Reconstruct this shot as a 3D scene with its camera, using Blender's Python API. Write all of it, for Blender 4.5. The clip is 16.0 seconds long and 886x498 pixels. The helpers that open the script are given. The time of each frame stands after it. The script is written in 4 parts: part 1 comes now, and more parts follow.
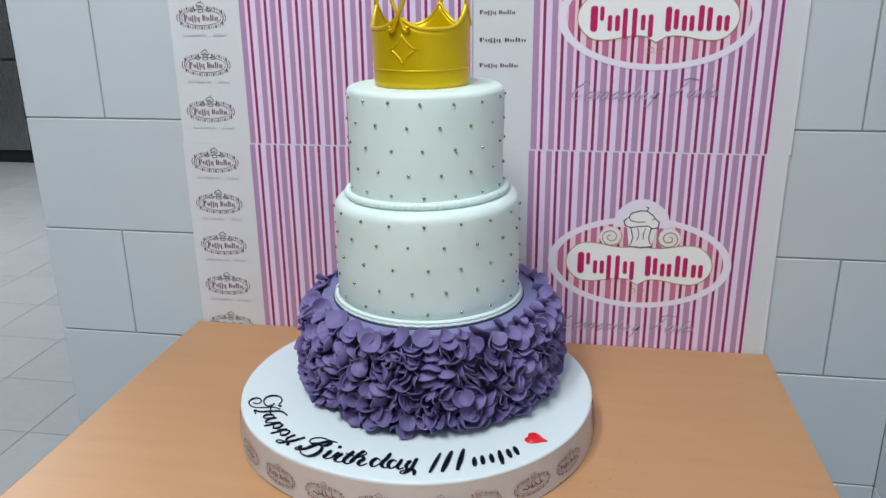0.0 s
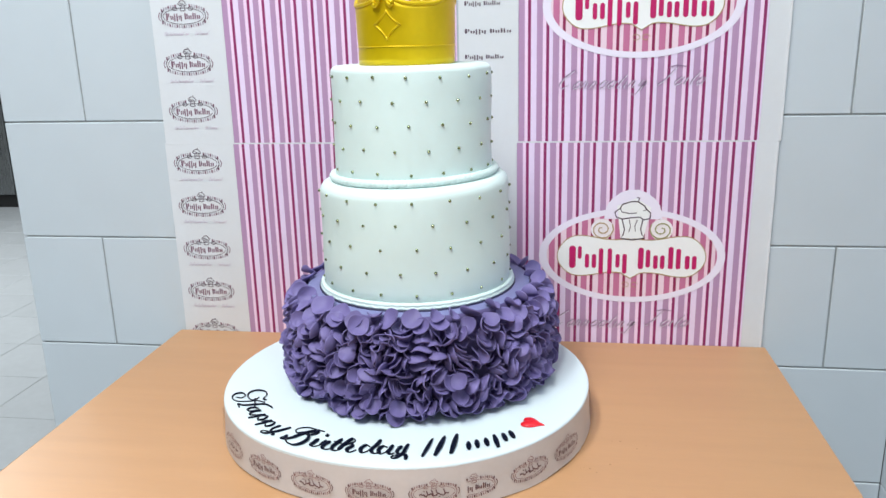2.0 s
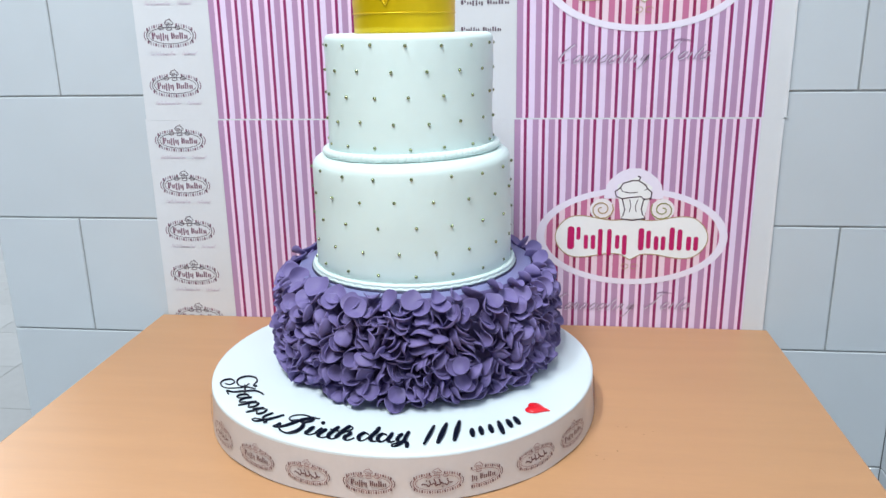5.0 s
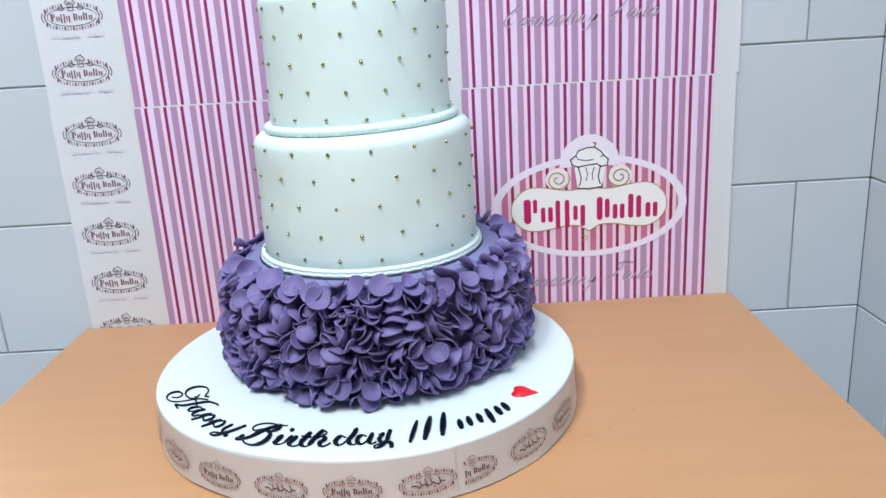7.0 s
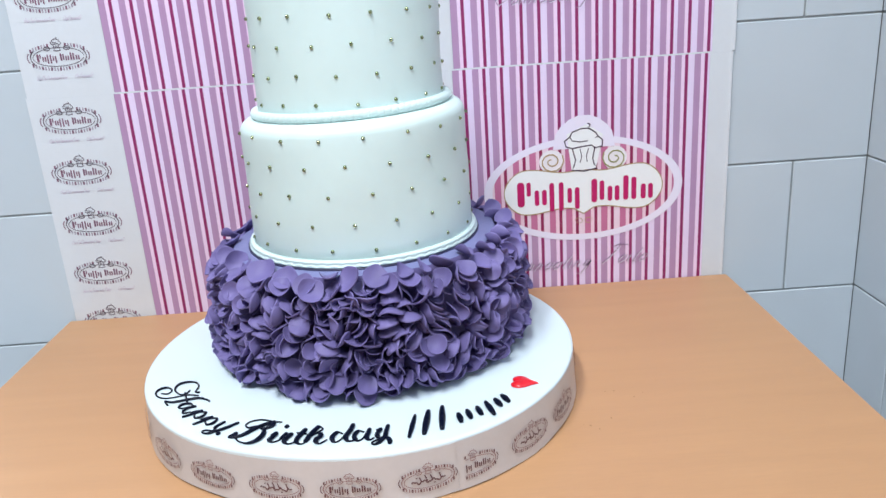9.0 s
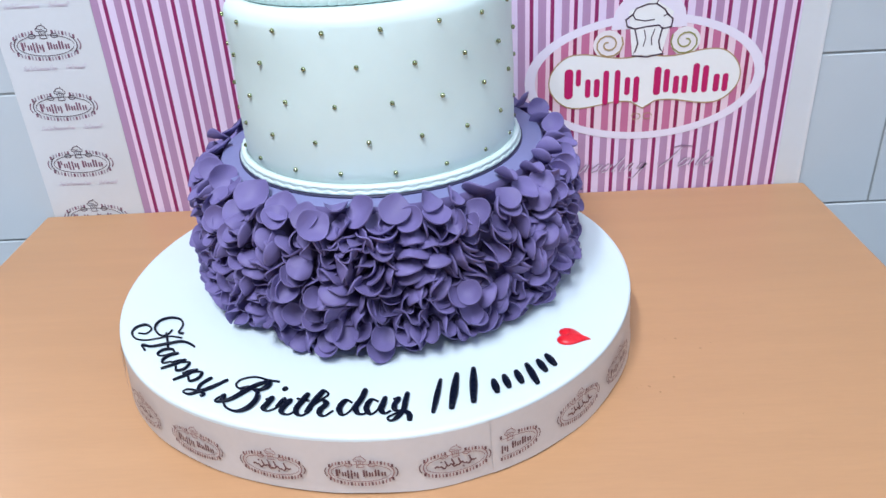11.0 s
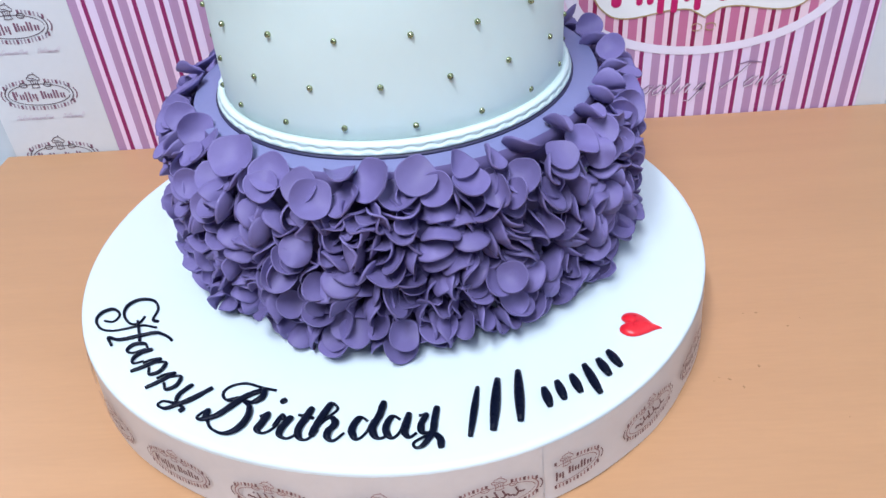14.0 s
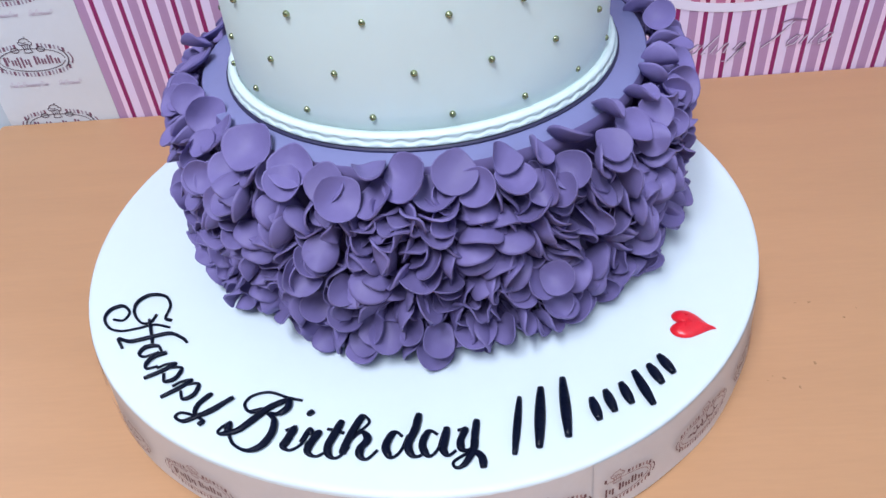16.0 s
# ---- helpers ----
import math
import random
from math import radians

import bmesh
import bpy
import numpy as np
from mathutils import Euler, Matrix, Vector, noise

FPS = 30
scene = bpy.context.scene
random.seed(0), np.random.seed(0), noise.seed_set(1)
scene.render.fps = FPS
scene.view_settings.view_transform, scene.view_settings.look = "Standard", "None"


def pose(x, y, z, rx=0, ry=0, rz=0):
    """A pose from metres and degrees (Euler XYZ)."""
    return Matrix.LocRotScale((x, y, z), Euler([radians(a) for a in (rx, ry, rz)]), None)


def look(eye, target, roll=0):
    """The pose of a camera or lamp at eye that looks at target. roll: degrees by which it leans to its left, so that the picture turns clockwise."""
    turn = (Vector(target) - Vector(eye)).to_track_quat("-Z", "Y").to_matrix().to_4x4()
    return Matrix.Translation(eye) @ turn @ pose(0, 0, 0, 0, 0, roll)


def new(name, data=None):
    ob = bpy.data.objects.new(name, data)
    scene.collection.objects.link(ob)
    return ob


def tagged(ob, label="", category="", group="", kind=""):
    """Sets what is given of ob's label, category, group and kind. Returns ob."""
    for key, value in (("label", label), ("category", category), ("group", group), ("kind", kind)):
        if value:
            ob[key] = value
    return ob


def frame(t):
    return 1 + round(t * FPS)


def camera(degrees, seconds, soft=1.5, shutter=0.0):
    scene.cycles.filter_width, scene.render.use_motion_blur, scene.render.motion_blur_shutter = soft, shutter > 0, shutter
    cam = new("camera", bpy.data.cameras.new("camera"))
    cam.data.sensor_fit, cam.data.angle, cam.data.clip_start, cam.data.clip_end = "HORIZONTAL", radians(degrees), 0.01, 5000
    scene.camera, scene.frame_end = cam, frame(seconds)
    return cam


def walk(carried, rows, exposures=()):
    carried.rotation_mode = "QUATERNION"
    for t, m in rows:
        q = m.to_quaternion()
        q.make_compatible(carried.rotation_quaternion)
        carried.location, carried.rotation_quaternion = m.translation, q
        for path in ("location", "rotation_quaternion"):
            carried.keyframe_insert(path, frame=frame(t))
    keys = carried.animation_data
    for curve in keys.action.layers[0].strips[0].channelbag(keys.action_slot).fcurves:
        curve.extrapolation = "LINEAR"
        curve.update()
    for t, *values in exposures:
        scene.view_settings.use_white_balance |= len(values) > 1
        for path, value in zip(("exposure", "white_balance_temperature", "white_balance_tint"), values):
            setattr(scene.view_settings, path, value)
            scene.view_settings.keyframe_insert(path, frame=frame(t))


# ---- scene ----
cam = camera(59.0, 16.0)
PATH = [
    (0, (0.107, 0.137, 1.185), (-0.205, 2.008, 0.552), -0.6),
    (0.2, (0.111, 0.136, 1.18), (-0.216, 2.017, 0.587), -0.9),
    (0.5, (0.1, 0.136, 1.163), (-0.206, 2.028, 0.594), -1.7),
    (1, (0.11, 0.141, 1.137), (-0.201, 2.043, 0.604), -1.7),
    (1.5, (0.11, 0.138, 1.128), (-0.235, 2.042, 0.623), -0.7),
    (2, (0.105, 0.139, 1.121), (-0.181, 2.049, 0.598), -1.4),
    (2.5, (0.105, 0.147, 1.115), (-0.167, 2.062, 0.606), -1.5),
    (3, (0.102, 0.145, 1.115), (-0.169, 2.059, 0.601), -1.6),
    (3.5, (0.102, 0.147, 1.115), (-0.165, 2.056, 0.584), -1.9),
    (4, (0.097, 0.15, 1.117), (-0.157, 2.06, 0.581), -1.3),
    (6.5, (0.045, 0.206, 1.077), (-0.063, 2.117, 0.497), -3.0),
    (7, (0.033, 0.216, 1.075), (0.019, 2.133, 0.504), -3.4),
    (7.5, (0.032, 0.217, 1.072), (0.034, 2.143, 0.531), -2.8),
    (8, (0.025, 0.219, 1.071), (0.067, 2.147, 0.539), -3.0),
    (8.5, (0.028, 0.218, 1.072), (0.073, 2.144, 0.534), -3.4),
    (9, (0.025, 0.236, 1.078), (0.046, 2.135, 0.451), -3.9),
    (9.5, (0.025, 0.279, 1.081), (0.066, 2.124, 0.31), -4.1),
    (10, (0.024, 0.311, 1.085), (0.008, 2.117, 0.226), -3.4),
    (12.5, (0.009, 0.442, 1.066), (-0.054, 2.106, -0.041), -3.5),
    (13, (0.008, 0.459, 1.063), (-0.07, 2.089, -0.093), -3.8),
    (13.5, (0.004, 0.469, 1.063), (-0.082, 2.092, -0.101), -4.0),
    (14, (0.004, 0.478, 1.062), (-0.074, 2.086, -0.125), -4.8),
    (14.5, (0.007, 0.487, 1.063), (-0.076, 2.085, -0.137), -5.2),
    (15, (0.008, 0.491, 1.066), (-0.091, 2.088, -0.134), -4.2),
    (15.5, (-0.006, 0.51, 1.065), (-0.082, 2.075, -0.179), -4.7),
    (16, (-0.012, 0.52, 1.064), (-0.102, 2.033, -0.24), -5.6),
]
EXPOSURES = [(0, -0.58, 6850, 11.5), (0.2, -0.62, 6850, 11.5), (0.5, -0.33, 6870, 11.5), (1.0, -0.09, 6850, 10), (2.0, -0.08, 6850, 9.5), (6.5, -0.11, 6600, 11), (9.0, -0.06, 6500, 11.5), (12.0, -0.12, 6150, 15), (14.0, -0.07, 6150, 15.5), (15.0, -0.19, 6150, 17), (16.0, -0.23, 6170, 18.5)]
walk(cam, [(t, look(eye, target, roll)) for t, eye, target, roll in PATH], EXPOSURES)

# ---- light ----
world = bpy.data.worlds.new("world")
scene.world = world
world.use_nodes = True
world.node_tree.nodes["Background"].inputs[0].default_value = (0.8, 0.9, 1.0, 1)
world.node_tree.nodes["Background"].inputs[1].default_value = 0.1

LAMPS = [((-0.50, -0.04), 43.0), ((-0.16, -0.42), 36.0), ((-3.0, 3.2), 85.0)]
for (lx, ly), watts in LAMPS:
    lamp_data = bpy.data.lights.new("tube_light", "AREA")
    lamp_data.shape, lamp_data.size, lamp_data.size_y = "RECTANGLE", 0.16, 1.2
    lamp_data.energy, lamp_data.color = watts, (0.89, 0.955, 1.0)
    new("tube_light", lamp_data).matrix_world = pose(lx, ly, 2.70)

# ---- materials ----


def lin(r, g, b):
    """A linear colour from 0-255 values."""
    return tuple(((c / 255 + 0.055) / 1.055) ** 2.4 if c > 10 else c / 255 / 12.92 for c in (r, g, b)) + (1.0,)


def link(m, a, b):
    m.node_tree.links.new(a, b)


def add(m, kind, **values):
    n = m.node_tree.nodes.new(kind)
    for key, value in values.items():
        n.inputs[key].default_value = value
    return n


def surface(name, colour, rough=0.5, metal=0.0, vary=0.08, scale=40.0, stretch=(1, 1, 1), bump=0.02, bump_scale=None,
            per_object=0.0, rough_vary=0.1, sss=0.0, coat=0.0, gloss=0.5):
    """A principled material whose colour, gloss and relief vary at two scales."""
    m = bpy.data.materials.new(name)
    m.use_nodes = True
    p = m.node_tree.nodes["Principled BSDF"]
    p.inputs["Metallic"].default_value = metal
    if sss:
        p.inputs["Subsurface Weight"].default_value = sss
        p.inputs["Subsurface Radius"].default_value = (0.006, 0.005, 0.005)
    p.inputs["Coat Weight"].default_value = coat
    p.inputs["Specular IOR Level"].default_value = gloss
    tc = m.node_tree.nodes.new("ShaderNodeTexCoord")
    mp = m.node_tree.nodes.new("ShaderNodeMapping")
    mp.inputs["Scale"].default_value = stretch
    link(m, tc.outputs["Object"], mp.inputs["Vector"])
    big = add(m, "ShaderNodeTexNoise", Scale=scale, Detail=3.0)
    fine = add(m, "ShaderNodeTexNoise", Scale=bump_scale or scale * 9, Detail=4.0)
    link(m, mp.outputs["Vector"], big.inputs["Vector"])
    link(m, mp.outputs["Vector"], fine.inputs["Vector"])
    mix = add(m, "ShaderNodeMath")
    mix.operation = "MULTIPLY_ADD"
    mix.inputs[1].default_value = 0.6
    link(m, big.outputs[0], mix.inputs[0])
    half = add(m, "ShaderNodeMath")
    half.operation = "MULTIPLY"
    half.inputs[1].default_value = 0.4
    link(m, fine.outputs[0], half.inputs[0])
    link(m, half.outputs[0], mix.inputs[2])
    value = add(m, "ShaderNodeMapRange")
    value.inputs[1].default_value, value.inputs[2].default_value = 0.3, 0.7
    value.inputs[3].default_value, value.inputs[4].default_value = 1 - vary, 1 + vary
    link(m, mix.outputs[0], value.inputs[0])
    hsv = add(m, "ShaderNodeHueSaturation", Color=colour)
    out = value.outputs[0]
    if per_object:
        info = m.node_tree.nodes.new("ShaderNodeObjectInfo")
        r = add(m, "ShaderNodeMapRange")
        r.inputs[3].default_value, r.inputs[4].default_value = 1 - per_object, 1 + per_object
        link(m, info.outputs["Random"], r.inputs[0])
        mul = add(m, "ShaderNodeMath")
        mul.operation = "MULTIPLY"
        link(m, out, mul.inputs[0])
        link(m, r.outputs[0], mul.inputs[1])
        out = mul.outputs[0]
    link(m, out, hsv.inputs["Value"])
    link(m, hsv.outputs[0], p.inputs["Base Color"])
    rr = add(m, "ShaderNodeMapRange")
    rr.inputs[1].default_value, rr.inputs[2].default_value = 0.3, 0.7
    rr.inputs[3].default_value, rr.inputs[4].default_value = rough * (1 - rough_vary), rough * (1 + rough_vary)
    link(m, fine.outputs[0], rr.inputs[0])
    link(m, rr.outputs[0], p.inputs["Roughness"])
    if bump:
        b = add(m, "ShaderNodeBump", Strength=bump, Distance=0.002)
        link(m, mix.outputs[0], b.inputs["Height"])
        link(m, b.outputs[0], p.inputs["Normal"])
    return m


STRIPE = 0.0396


def striped(name, mauve, dark, light, pale):
    """Printed paper with upright stripes; the pattern starts at the object's own x = 0."""
    m = surface(name, (0.8, 0.8, 0.8, 1), rough=0.5, vary=0.03, scale=30, bump=0.02)
    p = m.node_tree.nodes["Principled BSDF"]
    tc = m.node_tree.nodes.new("ShaderNodeTexCoord")
    sep = m.node_tree.nodes.new("ShaderNodeSeparateXYZ")
    link(m, tc.outputs["Object"], sep.inputs[0])
    frac = add(m, "ShaderNodeMath")
    frac.operation = "DIVIDE"
    frac.inputs[1].default_value = STRIPE
    link(m, sep.outputs["X"], frac.inputs[0])
    fr = add(m, "ShaderNodeMath")
    fr.operation = "FRACT"
    link(m, frac.outputs[0], fr.inputs[0])
    ramp = m.node_tree.nodes.new("ShaderNodeValToRGB")
    ramp.color_ramp.interpolation = "CONSTANT"
    stops = [(0.0, mauve), (0.180, light), (0.275, dark), (0.362, pale), (0.535, mauve), (0.705, light), (0.805, dark), (0.892, pale)]
    el = ramp.color_ramp.elements
    el[0].position, el[0].color = stops[0]
    el[1].position, el[1].color = stops[1]
    for pos, col in stops[2:]:
        e = el.new(pos)
        e.color = col
    link(m, fr.outputs[0], ramp.inputs[0])
    hsv = [n for n in m.node_tree.nodes if n.type == "HUE_SAT"][0]
    ink = m.node_tree.nodes.new("ShaderNodeMix")
    ink.data_type, ink.blend_type = "RGBA", "MULTIPLY"
    ink.inputs["Factor"].default_value = 1.0
    link(m, ramp.outputs[0], ink.inputs[6])
    ink.inputs[7].default_value = (0.88, 0.88, 0.88, 1)
    link(m, ink.outputs[2], hsv.inputs["Color"])
    return m


TILE = surface("glazed_tile", (0.545, 0.605, 0.660, 1), rough=0.22, vary=0.03, scale=4, bump=0.03, bump_scale=14, per_object=0.025, coat=0.3)
GROUT = surface("grout", (0.26, 0.285, 0.295, 1), rough=0.9, vary=0.25, scale=30, bump=0.2)
FLOOR_TILE = surface("floor_tile", (0.66, 0.705, 0.75, 1), rough=0.14, vary=0.05, scale=5, bump=0.01, per_object=0.03)
# assumed grey for the unseen walls and ceiling, low to cut bounced light
CLOSING_GREY = surface("closing_grey", (0.17, 0.175, 0.17, 1), rough=0.7, vary=0.03, scale=3, bump=0.03)
WOOD = surface("beech_laminate", (0.490, 0.265, 0.131, 1), rough=0.38, vary=0.055, scale=5, stretch=(1.0, 9.0, 1.0), bump=0.02, bump_scale=60)
STEEL = surface("brushed_steel", (0.25, 0.265, 0.275, 1), rough=0.28, metal=0.75, vary=0.1, scale=3, stretch=(4, 4, 0.4), bump=0.02)
RUBBER = surface("black_plinth", (0.012, 0.012, 0.013, 1), rough=0.6, vary=0.2, scale=20)
METAL_LEG = surface("painted_leg", (0.10, 0.10, 0.11, 1), rough=0.45, vary=0.1, scale=20)
PAPER = surface("white_paper", (0.66, 0.69, 0.735, 1), rough=0.5, vary=0.02, scale=20, bump=0.02)
STRIPES = striped("striped_paper", lin(188, 150, 190), lin(150, 36, 104), lin(250, 222, 250), lin(240, 222, 252))
STRIPES_DEEP = striped("striped_paper_deep", lin(204, 118, 160), lin(150, 24, 84), lin(250, 215, 232), lin(246, 220, 236))
PRINT_PALE = surface("pale_print", lin(232, 226, 244), rough=0.5, vary=0.02, scale=20, bump=0)
PRINT_IVORY = surface("ivory_print", lin(236, 238, 240), rough=0.5, vary=0.02, scale=20, bump=0)
PRINT_CREAM = surface("cream_print", lin(233, 228, 234), rough=0.5, vary=0.02, scale=20, bump=0)
PRINT_TAN = surface("tan_print", lin(176, 150, 110), rough=0.5, vary=0.1, scale=60, bump=0)
PRINT_OLIVE = surface("olive_print", lin(150, 150, 92), rough=0.5, vary=0.1, scale=60, bump=0)
PRINT_MAGENTA = surface("magenta_print", lin(186, 16, 98), rough=0.5, vary=0.05, scale=60, bump=0)
PRINT_GREY = surface("grey_print", lin(92, 76, 92), rough=0.5, vary=0.1, scale=60, bump=0)
PRINT_INK = surface("ink_print", lin(70, 50, 70), rough=0.5, vary=0.1, scale=60, bump=0)
PRINT_SLATE = surface("slate_print", lin(140, 112, 146), rough=0.5, vary=0.1, scale=60, bump=0)
PRINT_PLUM = surface("plum_print", lin(128, 90, 112), rough=0.5, vary=0.1, scale=60, bump=0)
PRINT_SOFT = surface("soft_grey_print", lin(160, 148, 164), rough=0.5, vary=0.1, scale=60, bump=0)
PRINT_MIST = surface("pale_grey_print", lin(204, 190, 208), rough=0.5, vary=0.1, scale=60, bump=0)
PRINT_UMBER = surface("umber_print", lin(98, 64, 70), rough=0.5, vary=0.1, scale=60, bump=0)
PRINT_ROSE = surface("rose_print", lin(142, 106, 108), rough=0.5, vary=0.1, scale=60, bump=0)
FONDANT = surface("white_fondant", (0.650, 0.785, 0.775, 1), rough=0.5, vary=0.015, scale=25, bump=0.05, bump_scale=120, sss=0.08)
PURPLE = surface("purple_fondant", (0.157, 0.130, 0.306, 1), rough=0.55, vary=0.06, scale=60, bump=0.06, bump_scale=500, per_object=0.12, gloss=0.28)
PURPLE_TOP = surface("purple_fondant_sheet", (0.180, 0.192, 0.375, 1), rough=0.5, vary=0.04, scale=40, bump=0.05, bump_scale=300, gloss=0.4)
DARK_DISC = surface("dark_navy_disc", (0.03, 0.03, 0.08, 1), rough=0.6)
GOLD = surface("gold_paint", (0.72, 0.495, 0.004, 1), rough=0.38, metal=0.45, vary=0.06, scale=30, bump=0.08, bump_scale=200)
PEARL = surface("gold_pearl", (0.31, 0.35, 0.20, 1), rough=0.2, metal=0.85, vary=0.05, scale=200, bump=0, per_object=0.12)
ICING = surface("navy_icing", (0.003, 0.005, 0.016, 1), rough=0.30, vary=0.3, scale=150, bump=0.5, bump_scale=500, gloss=0.10)
HEART = surface("red_icing", (0.70, 0.012, 0.025, 1), rough=0.3, vary=0.06, scale=150, bump=0.1, bump_scale=300)
BOARD = surface("white_board_icing", (0.638, 0.735, 0.785, 1), rough=0.5, vary=0.015, scale=20, bump=0.06, bump_scale=120)
RIBBON = surface("satin_ribbon", (0.565, 0.530, 0.530, 1), rough=0.35, vary=0.04, scale=25, bump=0.05)
CRUMB = surface("crumb", (0.36, 0.20, 0.10, 1), rough=0.8)
LAMP_WHITE = surface("lamp_housing", (0.8, 0.8, 0.8, 1), rough=0.4)
TUBE = bpy.data.materials.new("lit_tube")
TUBE.use_nodes = True
TUBE.node_tree.nodes["Principled BSDF"].inputs["Emission Color"].default_value = (0.9, 0.97, 1, 1)
TUBE.node_tree.nodes["Principled BSDF"].inputs["Emission Strength"].default_value = 6.0

# ---- mesh helpers ----


def mesh(name, verts, faces, mats, smooth=False, index=None):
    me = bpy.data.meshes.new(name)
    me.from_pydata([tuple(v) for v in verts], [], faces)
    for m in (mats if isinstance(mats, (list, tuple)) else [mats]):
        me.materials.append(m)
    if smooth:
        me.polygons.foreach_set("use_smooth", [True] * len(me.polygons))
    if index is not None:
        me.polygons.foreach_set("material_index", index)
    me.update()
    return me


def from_bm(name, bm, mats, smooth=False):
    me = bpy.data.meshes.new(name)
    bm.normal_update()
    bm.to_mesh(me)
    bm.free()
    for m in (mats if isinstance(mats, (list, tuple)) else [mats]):
        me.materials.append(m)
    if smooth:
        me.polygons.foreach_set("use_smooth", [True] * len(me.polygons))
    return me


def part(name, me, parent=None, m=None, label=""):
    """A mesh object under a thing or a part; m is its pose in the parent's space."""
    ob = new(name, me)
    if parent is not None:
        ob.parent = parent
    if m is not None:
        ob.matrix_local = m
    if label:
        ob["label"] = label
    return ob


def box_bm(x0, y0, z0, x1, y1, z1, bevel=0.0, segments=2):
    bm = bmesh.new()
    bmesh.ops.create_cube(bm, size=1, matrix=Matrix.Translation(((x0 + x1) / 2, (y0 + y1) / 2, (z0 + z1) / 2)) @ Matrix.Diagonal((x1 - x0, y1 - y0, z1 - z0, 1)))
    if bevel:
        bmesh.ops.bevel(bm, geom=bm.edges[:], offset=bevel, segments=segments, affect="EDGES", profile=0.5)
    return bm


def box(name, x0, y0, z0, x1, y1, z1, mat, bevel=0.0):
    return from_bm(name, box_bm(x0, y0, z0, x1, y1, z1, bevel), mat)


def lathe(name, profile, mats, segments=96, wobble=0.0, seed=0.0, closed=False):
    """A turned form from (radius, height) pairs; wobble gives the unevenness of handwork."""
    verts, faces = [], []
    n = len(profile)
    for k in range(segments):
        a = 2 * math.pi * k / segments
        for r, z in profile:
            d = wobble * noise.noise(Vector((math.cos(a) * 1.6 + seed, math.sin(a) * 1.6, z * 22))) if r > 0.001 else 0
            verts.append(((r + d) * math.cos(a), (r + d) * math.sin(a), z))
    for k in range(segments):
        q = (k + 1) % segments
        for i in range(n if closed else n - 1):
            j = (i + 1) % n
            faces.append((k * n + i, q * n + i, q * n + j, k * n + j))
    return mesh(name, verts, faces, mats, smooth=True)


def tube(name, points, radius, mat, sides=8, closed=False, flat=1.0):
    """A round strand along points; radius is a number or one per point."""
    pts = [Vector(p) for p in points]
    n = len(pts)
    rad = radius if isinstance(radius, (list, tuple)) else [radius] * n
    verts, faces = [], []
    ref = Vector((0, 0, 1))
    for i, p in enumerate(pts):
        a, b = (pts[(i - 1) % n], pts[(i + 1) % n]) if closed else (pts[max(i - 1, 0)], pts[min(i + 1, n - 1)])
        d = (b - a).normalized()
        side = d.cross(ref)
        side = side.normalized() if side.length > 1e-6 else Vector((1, 0, 0))
        up = side.cross(d)
        for k in range(sides):
            w = 2 * math.pi * k / sides
            verts.append(p + rad[i] * (math.cos(w) * side + flat * math.sin(w) * up))
    for i in range(n if closed else n - 1):
        j = (i + 1) % n
        for k in range(sides):
            q = (k + 1) % sides
            faces.append((i * sides + k, i * sides + q, j * sides + q, j * sides + k))
    if not closed:
        faces.append(tuple(range(sides))[::-1])
        faces.append(tuple((n - 1) * sides + k for k in range(sides)))
    return mesh(name, verts, faces, mat, smooth=True)


# ---- setting ----
WALL_Y, RIGHT_X, END_X = 1.083, 0.514, -0.615
ROW, COURSE0, PITCH = 0.154, 0.102, 0.3103
GAP = 0.0020
WEST, SOUTH, NORTH, TOP = -5.0, -2.6, 6.0, 2.8


def structure(name, me, label, category):
    return tagged(new(name, me), label, category, kind="structure")


floor = structure("floor", box("floor", WEST, SOUTH, -0.10, RIGHT_X, NORTH, -0.0012, GROUT), "pale glossy square ceramic floor tiles with grey joints", "floor")
wall_back = structure("wall_back", box("wall_back", END_X + 0.006, WALL_Y + 0.0014, -0.05, RIGHT_X, WALL_Y + 0.12, TOP, GROUT), "white glazed wall tiles laid in staggered courses", "wall")
wall_right = structure("wall_right", box("wall_right", RIGHT_X + 0.0014, SOUTH, -0.1, RIGHT_X + 0.15, NORTH, TOP, GROUT), "white glazed wall tiles meeting in the corner", "wall")
# out of view, added to close the room; their grey keeps bounced light low
structure("wall_south", box("wall_south", WEST, SOUTH - 0.12, -0.1, RIGHT_X + 0.15, SOUTH, TOP, CLOSING_GREY), "unseen grey wall added to close the room", "wall")
structure("wall_west", box("wall_west", WEST - 0.12, SOUTH - 0.12, -0.1, WEST, NORTH + 0.12, TOP, CLOSING_GREY), "unseen grey wall added to close the room", "wall")
structure("wall_north", box("wall_north", WEST, NORTH, -0.1, RIGHT_X + 0.15, NORTH + 0.12, TOP, CLOSING_GREY), "unseen grey wall added to close the room", "wall")
structure("ceiling", box("ceiling", WEST - 0.12, SOUTH - 0.12, TOP, RIGHT_X + 0.15, NORTH + 0.12, TOP + 0.1, CLOSING_GREY), "unseen grey ceiling added to close the room", "ceiling")


def ceiling_light(x, y):
    ob = tagged(new("ceiling_light"), "white ceiling batten with a lit tube", "lamp", "ceiling lights")
    ob.matrix_world = pose(x, y, TOP)
    part("housing", box("housing", -0.05, -0.62, -0.05, 0.05, 0.62, 0.0, LAMP_WHITE, 0.006), ob)
    part("tube", tube("tube", [(0, -0.58, -0.065), (0, 0.58, -0.065)], 0.013, TUBE), ob, label="glowing white tube")


for (lx, ly), watts in LAMPS:
    ceiling_light(lx, ly)

